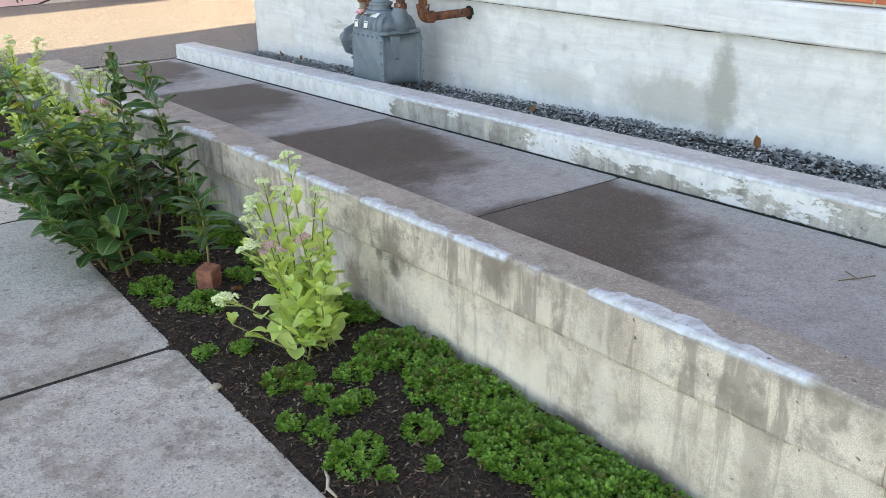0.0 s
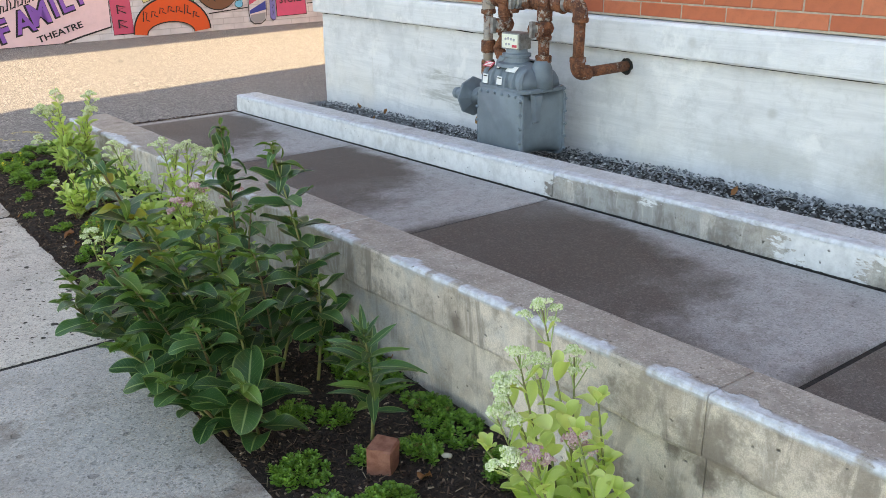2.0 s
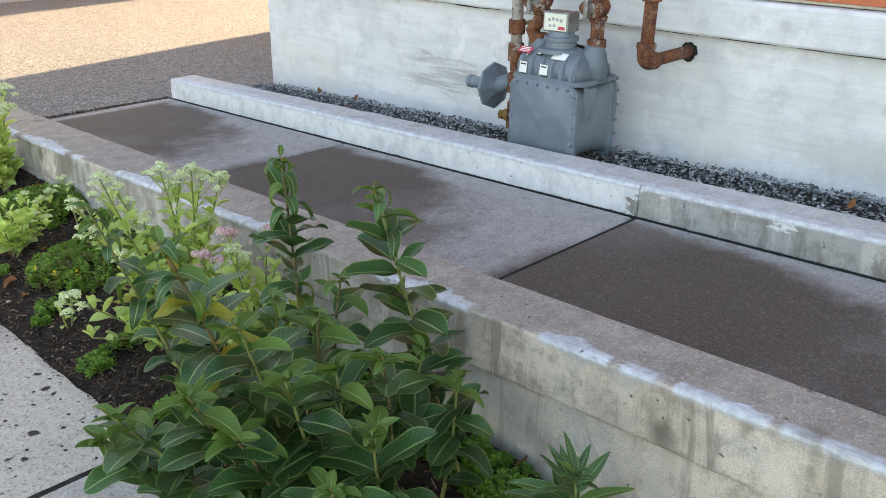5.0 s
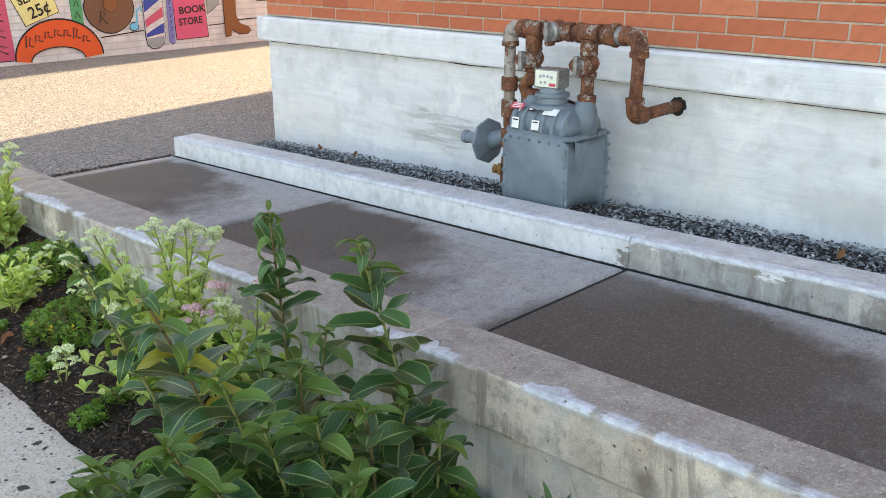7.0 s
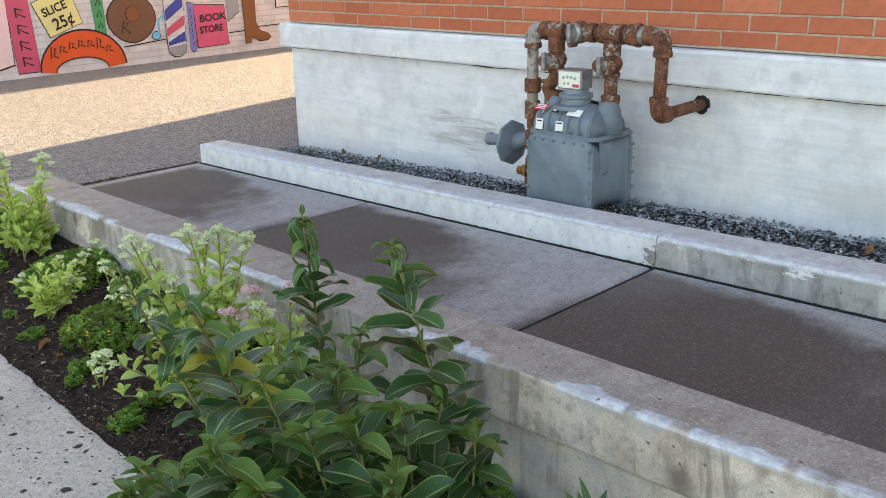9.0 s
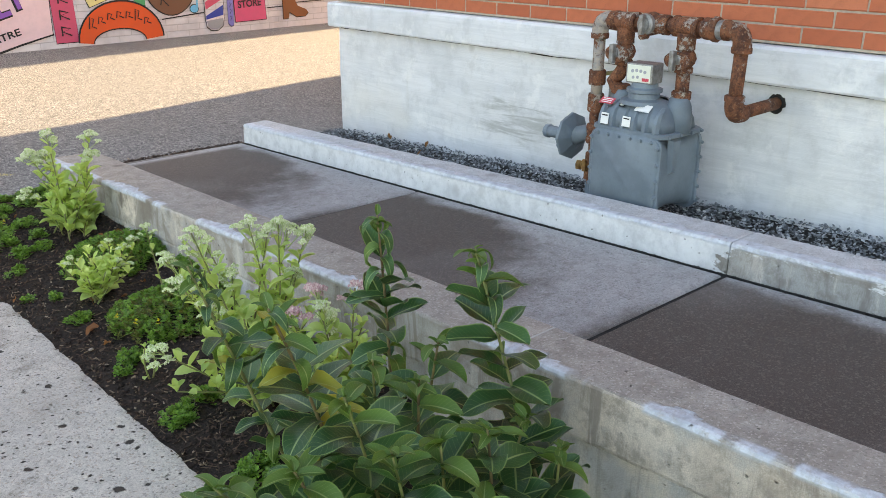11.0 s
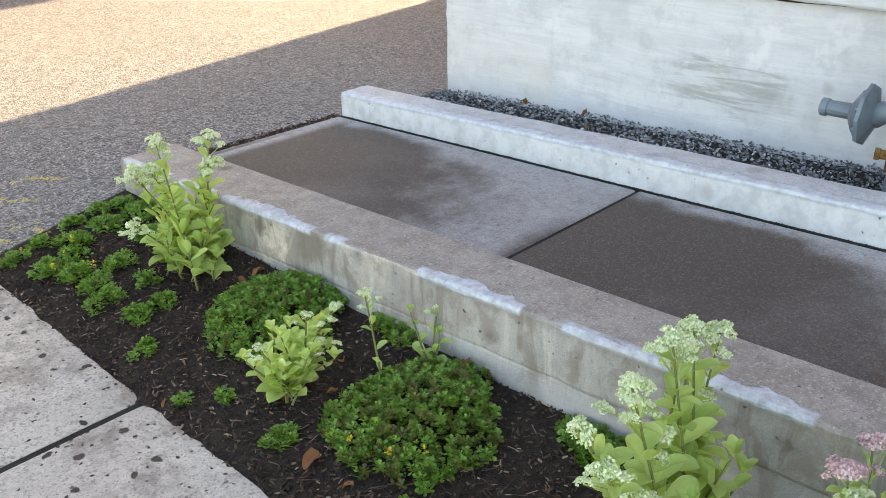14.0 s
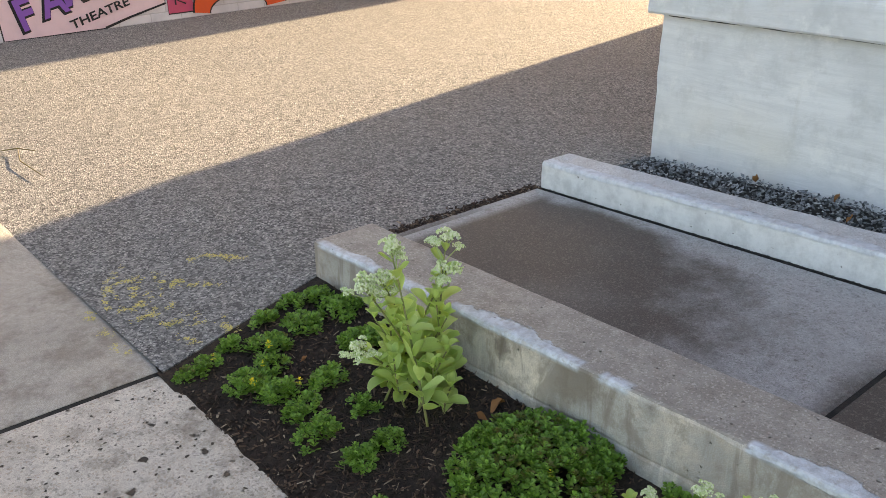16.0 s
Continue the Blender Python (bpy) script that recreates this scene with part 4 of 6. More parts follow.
for k in range(7):
    px = 6.58 + 0.15 * k
    pz = 0.20 + 0.17 * math.sin(math.pi * (k + 0.6) / 7.4)
    h = 0.17 if k in (0, 5) else 0.10
    stroke([(px, pz), (px + 0.02, pz + h), (px + 0.08, pz + h * 0.8), (px + 0.05, pz + 0.03), (px + 0.12, pz)], 0.018, INK, 6)
panel("painted_card", [(6.63, 0.55), (7.16, 0.73), (7.0, 1.25), (6.42, 1.05)], CREAM, 3, label="cream painted price card")
writing("25¢", 6.72, 0.64, 0.24, INK, 18, 5, 1.0, 0.004)
writing("SLICE", 6.57, 0.84, 0.17, INK, 18, 5, 1.0, 0.004)
panel("painted_banner", [(7.36, 0.55), (7.54, 0.53), (7.54, 1.4), (7.34, 1.4)], GREEN, 2)
for k in range(3):
    stroke([(7.41, 0.62 + 0.17 * k), (7.45, 0.72 + 0.17 * k), (7.49, 0.62 + 0.17 * k)], 0.018, INK)
panel("painted_guitar", [(8.0 + 0.40 * math.cos(a) * (1 + 0.06 * math.cos(2 * a)), 0.74 + 0.38 * math.sin(a)) for a in (math.tau * k / 28 for k in range(28))], BROWN, 3, 0.018, "brown painted guitar")
panel("painted_disc", [(8.02 + 0.12 * math.cos(a), 0.80 + 0.12 * math.sin(a)) for a in (math.tau * k / 18 for k in range(18))], TAN, 5, 0.008)
stroke([(7.80, 0.52), (7.84, 0.70), (7.92, 0.66), (7.84, 0.60), (7.94, 0.50)], 0.020, INK, 5)
stroke([(8.20, 0.98), (8.42, 1.20)], 0.10, BROWN, 2)
panel("painted_note", [(8.40 + 0.075 * math.cos(a), 0.43 + 0.06 * math.sin(a)) for a in (math.tau * k / 14 for k in range(14))], SKYBLUE, 4, 0.012)
stroke([(8.455, 0.45), (8.47, 0.68), (8.56, 0.74), (8.55, 0.66)], 0.036, SKYBLUE, 4)
panel("painted_barber_pole", [(8.60, 0.26), (8.62, 0.13), (8.70, 0.065), (8.83, 0.065), (8.93, 0.13), (8.96, 0.26), (8.99, 1.4), (8.60, 1.4)], COURSES, 3, 0.018, "red, white and blue painted barber pole")
panel("stripe", [(8.61, 0.24), (8.95, 0.30), (8.955, 0.46), (8.61, 0.30)], BLUE, 4, 0)
panel("stripe", [(8.61, 0.40), (8.955, 0.56), (8.96, 0.72), (8.61, 0.52)], RED, 4, 0)
panel("stripe", [(8.61, 0.64), (8.96, 0.86), (8.965, 1.06), (8.61, 0.82)], BLUE, 4, 0)
panel("stripe", [(8.62, 0.22), (8.63, 0.13), (8.71, 0.075), (8.82, 0.075), (8.92, 0.13), (8.94, 0.25)], GREY, 4, 0)
panel("painted_spine", [(9.04, 0.16), (9.09, 0.10), (9.15, 0.12), (9.17, 0.9), (9.05, 0.92)], LILAC, 3, 0.012)
for k in range(6):
    stroke([(9.08, 0.20 + 0.11 * k), (9.12, 0.26 + 0.11 * k), (9.08, 0.265 + 0.11 * k)], 0.012, INK, 5)
panel("painted_book", [(9.19, 0.165), (9.84, 0.175), (9.80, 0.84), (9.17, 0.88)], ROSE, 3, 0.016, "rose-red painted book")
writing("BOOK", 9.27, 0.58, 0.165, INK, 3, 5, 1.15, 0.004)
writing("STORE", 9.25, 0.39, 0.165, INK, 3, 5, 1.0, 0.004)
panel("painted_boot", [(10.22, 0.15), (10.34, 0.15), (10.36, 0.26), (10.52, 0.17), (10.72, 0.17), (10.79, 0.23), (10.74, 0.29), (10.55, 0.36), (10.48, 0.50), (10.50, 1.2), (10.20, 1.2)], TAN, 3, 0.016, "brown painted boot")
panel("painted_shape", [(9.86, 0.55), (10.12, 0.72), (10.12, 1.2), (9.86, 1.2)], GREY, 2, 0.014)
for pts in ([(7.80, 0.30), (8.58, 0.36)], [(9.86, 0.36), (10.22, 0.37)], [(10.50, 0.42), (11.2, 0.43)], [(7.56, 0.80), (7.62, 0.80)], [(11.0, 0.75), (13.0, 0.76)]):
    stroke(pts, 0.018, INK, 2)
panel("painted_window", [(10.98, 0.74), (12.2, 0.74), (12.2, 1.5), (10.98, 1.5)], COURSES, 3, 0.03)

# ---------------------------------------------------------------- gas meter and its pipework
meter = thing("gas_meter", (5.54, 4.07, 0.2), "large grey-blue painted gas meter standing on gravel", "gas meter")


def plate(x, y0, y1, z0, z1, r, k=6):
    """A rounded rectangle across the x axis."""
    pts = []
    for cy, cz, a0 in ((y1 - r, z1 - r, 0), (y0 + r, z1 - r, 90), (y0 + r, z0 + r, 180), (y1 - r, z0 + r, 270)):
        for i in range(k + 1):
            a = radians(a0 + 90 * i / k)
            pts.append((x, cy + r * math.cos(a), cz + r * math.sin(a)))
    return pts


def deck(z, x0, x1, y0, y1, r, k=6):
    """A rounded rectangle across the z axis."""
    return [(px, py, z) for _, px, py in plate(0, x0, x1, y0, y1, r, k)]


Y0, Y1, ZB, ZT = 3.848, 4.288, 0.205, 0.632
bm = bmesh.new()
loft(bm, [plate(x, Y0 + i, Y1 - i, ZB + i * b, ZT, max(0.03, 0.05 + r)) for x, i, b, r in
          ((5.345, 0.02, 1, 0.0), (5.352, 0.010, 1, 0), (5.372, 0.010, 1, 0), (5.376, 0.018, 1, 0), (5.40, 0.018, 1.0, 0.02), (5.46, 0.014, 1.2, 0.05), (5.54, 0.012, 1.4, 0.07), (5.62, 0.014, 1.2, 0.05), (5.675, 0.018, 1.0, 0.02), (5.70, 0.018, 1, 0), (5.704, 0.010, 1, 0), (5.724, 0.010, 1, 0), (5.735, 0.03, 1.5, 0))])
body = part("body", bm, METER, meter, smooth=True)
for x, b0 in ((5.3625, 0.004), (5.714, 0.004)):
    bm = bmesh.new()
    ring = plate(x - 0.010, Y0, Y1, ZB - 0.004, ZT, 0.055)
    loft(bm, [ring, [(px + 0.003, py + (0.004 if py > 4.07 else -0.004), pz) for px, py, pz in ring], [(px + 0.017, py + (0.004 if py > 4.07 else -0.004), pz) for px, py, pz in ring], [(px + 0.02, py, pz) for px, py, pz in ring]])
    part("flange", bm, METER, meter, smooth=False)
bm = bmesh.new()
loft(bm, [deck(z, 5.35 + i, 5.726 - i, Y0 - 0.012 + i, Y1 + 0.012 - i, 0.06) for z, i in ((ZT - 0.006, 0.006), (ZT - 0.002, 0), (ZT + 0.016, 0), (ZT + 0.02, 0.006))])
part("top_flange", bm, METER, meter)
bm = bmesh.new()
loft(bm, [deck(z, 5.372 + a, 5.71 - a, Y0 + 0.012 + b, Y1 - 0.012 - b, 0.06 + r) for z, a, b, r in
          ((ZT + 0.018, 0, 0, 0), (0.70, 0.006, 0.008, 0), (0.735, 0.018, 0.02, 0.01), (0.765, 0.045, 0.045, 0.02), (0.79, 0.075, 0.085, 0.03), (0.803, 0.10, 0.12, 0.03))])
part("dome", bm, METER, meter, smooth=True)
for y in (4.24, 4.17, 4.10, 4.035, 3.965, 3.90):
    bm = bmesh.new()
    loft(bm, [[(x0, y - w, z), (x0 - d, y - w * 0.55, z), (x0 - d, y + w * 0.55, z), (x0, y + w, z)] for x0, z, d, w in ((5.375, ZT + 0.018, 0.020, 0.019), (5.379, 0.70, 0.020, 0.018), (5.395, 0.742, 0.016, 0.016), (5.43, 0.775, 0.004, 0.012))])
    part("rib", bm, METER, meter)
for y in (4.235, 3.893):
    bm = bmesh.new()
    turned(bm, (5.55, y, ZT + 0.01), (0, 0, 1), ((0, 0.072), (0.08, 0.070), (0.13, 0.064), (0.16, 0.052), (0.175, 0.046)), 22)
    part("inlet_boss", bm, METER, meter, smooth=True)
bm = bmesh.new()
turned(bm, (5.50, 4.075, 0.77), (0, 0, 1), ((0, 0.125), (0.02, 0.118), (0.028, 0.085), (0.055, 0.08), (0.06, 0.092), (0.078, 0.092), (0.084, 0.07), (0.108, 0.066)), 26)
part("neck", bm, METER, meter)


def bolt_heads():
    """One hexagon head, shared by all the bolts."""
    bm = bmesh.new()
    turned(bm, (0, 0, 0), (0, 0, 1), ((-0.004, 0.0125), (0.003, 0.0125), (0.004, 0.0095), (0.013, 0.0092), (0.0145, 0.007)), 6)
    return mesh_of("bolt", bm, METER)


bolt = bolt_heads()
spots = [(5.3475, y, z, (-1, 0, 0)) for y in (Y0 + 0.012,) for z in (0.245, 0.33, 0.415, 0.50, 0.585)] + [(5.3475, y, z, (-1, 0, 0)) for y in (Y1 - 0.012,) for z in (0.245, 0.33, 0.415, 0.50, 0.585)]
spots += [(5.3475, y, ZT - 0.02, (-1, 0, 0)) for y in (3.90, 3.965, 4.03, 4.10, 4.17, 4.235)]
spots += [(5.55 + s * 0.09, Y0 - 0.006, ZT + 0.004, (0, -1, 0)) for s in (-1.6, -0.5, 0.6, 1.6)]
spots += [(5.714, Y0 - 0.004, z, (0, -1, 0)) for z in (0.25, 0.33, 0.41, 0.49, 0.57)]
for px, py, pz, way in spots:
    ob = part("bolt", bolt, None)
    hang(ob, meter, Matrix.Translation((px, py, pz)) @ Vector(way).to_track_quat("Z", "Y").to_matrix().to_4x4())
bm = bmesh.new()
loft(bm, [[(5.43 + s, Y0 + 0.012, 0.62), (5.53 - s, Y0 + 0.012, 0.62), (5.51 - s, Y0 + 0.02, 0.43), (5.45 + s, Y0 + 0.02, 0.43)] if k == 0 else [(5.45, Y0 - 0.012, 0.61), (5.51, Y0 - 0.012, 0.61), (5.495, Y0 - 0.004, 0.45), (5.465, Y0 - 0.004, 0.45)] for k, s in ((0, 0.0), (1, 0.0))])
part("side_boss", bm, METER, meter)

# dial box, turned a little towards the street
dial_pose = Matrix.Translation((5.50, 4.085, 0.925)) @ Matrix.Rotation(radians(6), 4, "Z")
bm = bmesh.new()
box(bm, -0.055, 0.06, -0.077, 0.077, -0.052, 0.052, 0.010)
bmesh.ops.transform(bm, matrix=dial_pose, verts=bm.verts)
dial = part("dial_box", bm, STEEL, meter, "grey metal dial box", False)
bm = bmesh.new()
box(bm, -0.0585, -0.054, -0.066, 0.066, -0.043, 0.043, 0.0015)
bmesh.ops.transform(bm, matrix=dial_pose, verts=bm.verts)
part("dial_face", bm, DIAL, dial, "pale dial face with small clock dials")
for dy, dz, r, mt in ((0.035, 0.012, 0.009, GREY), (0.012, 0.016, 0.009, GREY), (-0.012, 0.014, 0.009, GREY), (-0.035, 0.010, 0.009, GREY), (0.03, -0.02, 0.008, GREY), (0.005, -0.018, 0.008, GREY)):
    bm = bmesh.new()
    turned(bm, (-0.0583, dy, dz), (-1, 0, 0), ((0, r), (0.0012, r)), 14)
    box(bm, -0.0605, -0.0594, dy - 0.0012, dy + 0.0012, dz, dz + r * 0.8)
    bmesh.ops.transform(bm, matrix=dial_pose, verts=bm.verts)
    part("small_dial", bm, mt, dial)
bm = bmesh.new()
box(bm, -0.0612, -0.0586, -0.060, -0.022, -0.036, -0.020)
bmesh.ops.transform(bm, matrix=dial_pose, verts=bm.verts)
part("red_tag", bm, RED_STICKER, dial, "small red tag")


def sticker(y, z, x, w, h, mat, tilt, label, bars=0):
    m = Matrix.Translation((x, y, z)) @ Matrix.Rotation(radians(tilt), 4, "Y")
    bm = bmesh.new()
    box(bm, -0.0012, 0.0012, -w / 2, w / 2, -h / 2, h / 2)
    bmesh.ops.transform(bm, matrix=m, verts=bm.verts)
    s = part("sticker", bm, mat, meter, label)
    for k in range(bars):
        bm = bmesh.new()
        zz = h * (0.28 - 0.56 * k / max(1, bars - 1))
        box(bm, -0.003, -0.0015, -w * 0.36, w * 0.36, zz - h * 0.06, zz + h * 0.06)
        bmesh.ops.transform(bm, matrix=m, verts=bm.verts)
        part("print_bar", bm, STICKER if mat is RED_STICKER else INK, s)


sticker(4.235, 0.772, 5.405, 0.085, 0.042, RED_STICKER, 52, "red and white warning sticker", 3)
sticker(4.135, 0.765, 5.405, 0.036, 0.032, INK, 50, "small black and white sticker")
sticker(4.135, 0.767, 5.4025, 0.024, 0.020, STICKER, 50, "small white square")
sticker(4.00, 0.764, 5.396, 0.09, 0.045, STICKER, 50, "pale printed plate", 0)
sticker(4.205, 0.690, 5.352, 0.048, 0.058, STICKER, 8, "white paper sticker", 1)
sticker(4.068, 0.692, 5.352, 0.050, 0.052, STICKER, 8, "white paper sticker", 1)

PX, HZ, PR = 5.56, 1.165, 0.035
pipes = thing("gas_pipework", (5.56, 4.0, 0.8), "rusted iron gas pipes with peeling grey paint", "gas pipe")
LY, RY = 4.432, 3.59


def run(name, points, r, label="", sides=16, mat=None):
    return part(name, tube(bmesh.new(), points, r, sides), mat or PIPE, pipes, label, True)


def collar(at, way, r, length, sides=20, parent=None, name="collar", mat=None):
    bm = bmesh.new()
    turned(bm, Vector(at) - Vector(way).normalized() * length / 2, way, ((0, r * 0.93), (length * 0.12, r), (length * 0.88, r), (length, r * 0.93)), sides)
    return part(name, bm, mat or PIPE, parent or pipes)


run("header_pipe", [(PX, LY - 0.06, HZ), (PX, RY + 0.06, HZ)], PR)
run("elbow", [(PX, LY, HZ - 0.085)] + bend((PX, LY, HZ - 0.1), (PX, LY, HZ), (PX, LY - 0.1, HZ), 0.06) + [(PX, LY - 0.085, HZ)], PR + 0.010, mat=PIPE_GREY)
run("elbow", [(PX, RY, HZ - 0.085)] + bend((PX, RY, HZ - 0.1), (PX, RY, HZ), (PX, RY + 0.1, HZ), 0.06) + [(PX, RY + 0.085, HZ)], PR + 0.010)
for y, s in ((LY, -1), (RY, 1)):
    collar((PX, y, HZ - 0.085), (0, 0, 1), PR + 0.014, 0.03)
    collar((PX, y + s * 0.085, HZ), (0, 1, 0), PR + 0.014, 0.03)
run("riser", [(PX, LY, HZ - 0.08), (PX, LY, 0.70)], PR - 0.003, mat=PIPE_GREY)
run("riser", [(PX, LY, 0.70), (PX, LY, 0.10)], PR - 0.009)
collar((PX, LY, 0.54), (0, 0, 1), PR + 0.008, 0.11, 8, name="tee")
collar((PX, LY, 0.40), (0, 0, 1), PR + 0.004, 0.06)
collar((PX, LY, 0.30), (0, 0, 1), PR + 0.008, 0.05, 8, name="union_nut")
BRASS = make_plain("tarnished_brass", (0.34, 0.19, 0.06), (0.18, 0.09, 0.035), 30, 0.6, 0.002, 0.3)
bm = bmesh.new()
turned(bm, (PX, LY + 0.005, 0.345), (-0.25, 1, 0), ((0, 0.03), (0.03, 0.032), (0.034, 0.024), (0.06, 0.024), (0.064, 0.030), (0.085, 0.030)), 6)
stopcock = part("stopcock", bm, BRASS, pipes, "tarnished brass stopcock")
bm = bmesh.new()
box(bm, PX - 0.075, PX - 0.06, LY - 0.012, LY + 0.012, 0.33, 0.40, 0.005)
box(bm, PX - 0.062, PX, LY - 0.009, LY + 0.009, 0.338, 0.356, 0.003)
part("stopcock_key", bm, BRASS, stopcock)
bm = bmesh.new()
tube(bm, [(PX + 0.01, LY, 0.868), (PX + 0.06, LY - 0.08, 0.885), (PX + 0.03, 4.27, 0.905)], 0.011, 8)
part("bracket_arm", bm, STEM_BROWN, pipes, "dark rusted bracket arm")
bm = bmesh.new()
box(bm, PX + 0.05, PX + 0.06, LY - 0.085, LY - 0.045, 0.66, 0.87, 0.003)
part("bracket_plate", bm, STEEL, pipes, "weathered steel bracket plate")
collar((PX, LY, 0.19), (0, 0, 1), PR - 0.004, 0.12, 14, name="sleeve", mat=METER)
collar((PX, LY, 0.855), (0, 0, 1), PR + 0.012, 0.08)
collar((PX, LY, 0.715), (0, 0, 1), PR + 0.010, 0.10)
collar((PX, LY, 0.655), (0, 0, 1), PR - 0.004, 0.10)
run("downpipe", [(PX, RY, HZ - 0.08), (PX, RY + 0.006, 0.79)], PR - 0.002)
run("elbow", [(PX, RY + 0.006, 0.85)] + bend((PX, RY + 0.006, 0.9), (PX, RY + 0.006, 0.768), (PX + 0.2, RY + 0.008, 0.768), 0.06) + [(PX + 0.09, RY + 0.007, 0.768)], PR + 0.010)
collar((PX, RY + 0.006, 0.85), (0, 0, 1), PR + 0.014, 0.03)
run("wall_pipe", [(PX + 0.08, RY + 0.007, 0.768), (6.03, RY + 0.012, 0.774)], PR - 0.003)
for y in (4.262, 3.893):
    collar((PX, y, HZ), (0, 1, 0), PR + 0.012, 0.135, name="tee")
    for s in (-1, 1):
        collar((PX, y + s * 0.062, HZ), (0, 1, 0), PR + 0.017, 0.022)
    collar((PX, y, HZ - 0.06), (0, 0, 1), PR + 0.012, 0.06, name="tee_branch")
    run("valve_pipe", [(PX, y, HZ - 0.05), (PX, y, 0.93)], PR - 0.004)
    bm = bmesh.new()
    turned(bm, (PX, y, 0.94), (0, 0, 1), ((0, 0.046), (0.025, 0.048), (0.03, 0.040), (0.045, 0.052), (0.07, 0.060), (0.095, 0.052), (0.11, 0.040), (0.115, 0.048), (0.14, 0.046)), 8)
    valve = part("valve", bm, PIPE, pipes, "rusted shut-off valve")
    bm = bmesh.new()
    turned(bm, (PX - 0.045, y + 0.01, 1.01), (-1, 0.15, 0), ((0, 0.040), (0.02, 0.040), (0.026, 0.028), (0.032, 0.028)), 18)
    part("valve_cap", bm, STEEL, valve)
    bm = bmesh.new()
    box(bm, PX - 0.105, PX - 0.072, y + 0.000, y + 0.026, 0.955, 1.055, 0.006)
    part("valve_key", bm, STEEL, valve, "flat steel valve key")
    bm = bmesh.new()
    loft(bm, [[(PX - 0.062 - d, y + 0.075 * math.cos(a) * (1 if abs(math.cos(a)) > 0.7 else 0.6), 1.005 + 0.045 * math.sin(a)) for a in (math.tau * k / 16 for k in range(16))] for d in (0.0, 0.010)])
    part("lock_wing", bm, PIPE, valve)
run("offset_pipe", [(PX, 4.262, 0.945), (PX - 0.005, 4.262, 0.92)] + [(PX - 0.01, 4.262 + 0.018 * k, 0.905 - 0.017 * k) for k in range(1, 4)] + [(PX - 0.01, 4.318 - 0.02, 0.83), (PX - 0.01, 4.265, 0.80)], PR + 0.001)
collar((PX - 0.01, 4.262, 0.815), (0, 0, 1), PR + 0.016, 0.05, 8, name="union_nut")
run("drop_pipe", [(PX, 3.893, 0.945), (PX, 3.893, 0.80)], PR)
collar((PX, 3.893, 0.825), (0, 0, 1), PR + 0.016, 0.045, 8, name="union_nut")
# bypass valve on the header, and the hexagon union by the elbow
bm = bmesh.new()
turned(bm, (PX, 4.165, HZ), (0, -1, 0), ((0, 0.046), (0.02, 0.048), (0.035, 0.054), (0.06, 0.062), (0.085, 0.054), (0.10, 0.048), (0.125, 0.046)), 12)
valve = part("valve", bm, PIPE, pipes, "rusted bypass valve")
bm = bmesh.new()
turned(bm, (PX - 0.04, 4.105, HZ), (-1, 0.1, 0), ((0, 0.052), (0.02, 0.052), (0.026, 0.034), (0.034, 0.034)), 18)
part("valve_cap", bm, STEEL, valve)
bm = bmesh.new()
box(bm, PX - 0.10, PX - 0.068, 4.095, 4.12, HZ - 0.05, HZ + 0.05, 0.006)
part("valve_key", bm, STEEL, valve, "flat steel valve key")
bm = bmesh.new()
turned(bm, (PX - 0.03, 4.11, HZ - 0.058), (-1, 0, 0), ((0, 0.018), (0.05, 0.018), (0.056, 0.012)), 12)
part("lock_barrel", bm, PIPE, valve)
collar((PX, 4.02, HZ), (0, 1, 0), PR + 0.016, 0.05, 8, name="hex_coupling")
collar((PX, 3.775, HZ), (0, 1, 0), PR + 0.018, 0.05, 8, name="union_nut")
collar((PX, 3.735, HZ), (0, 1, 0), PR + 0.026, 0.035, 8, name="union_nut")
collar((PX, 3.70, HZ), (0, 1, 0), PR + 0.012, 0.045, 18, name="union_sleeve", mat=STEEL)
# crumbled mortar round the hole in the wall
bm = bmesh.new()
rr = random.Random(3)
for ring_r, d in ((0.0, 0),):
    pts = [(5.992, RY + 0.012 + (0.045 + rr.uniform(-0.008, 0.014)) * math.cos(a), 0.774 + (0.045 + rr.uniform(-0.008, 0.014)) * math.sin(a)) for a in (math.tau * k / 20 for k in range(20))]
    loft(bm, [pts, [(px + 0.02, py, pz) for px, py, pz in pts]])
part("wall_hole_rim", bm, DARK, pipes, "dark ragged hole rim in the wall")

regulator = thing("gas_regulator", (PX, 4.58, 0.42), "grey-blue painted gas pressure regulator with round bonnet", "gas regulator")
bm = bmesh.new()
turned(bm, (PX, 4.545, 0.50), (0.0, 1, 0), ((0, 0.05), (0.015, 0.080), (0.03, 0.122), (0.036, 0.136), (0.052, 0.136), (0.058, 0.118), (0.085, 0.085), (0.105, 0.05), (0.11, 0.04)), 8)
part("bonnet", bm, METER, regulator)
bm = bmesh.new()
turned(bm, (PX, 4.65, 0.50), (0, 1, 0), ((0, 0.036), (0.10, 0.034), (0.104, 0.040), (0.13, 0.040), (0.134, 0.036)), 16)
part("spring_cap", bm, METER, regulator, smooth=False)
bm = bmesh.new()
tube(bm, [(PX, LY + 0.025, 0.545), (PX, LY + 0.05, 0.54), (PX, LY + 0.085, 0.525), (PX, 4.56, 0.50)], [0.038, 0.042, 0.048, 0.056], 14)
part("inlet_arm", bm, METER, regulator, smooth=True)
for k in range(8):
    a = math.tau * (k + 0.5) / 8
    ob = part("bolt", bolt, None)
    hang(ob, regulator, Matrix.Translation((PX + 0.113 * math.cos(a), 4.595, 0.50 + 0.113 * math.sin(a))) @ Vector((0, 1, 0)).to_track_quat("Z", "Y").to_matrix().to_4x4())


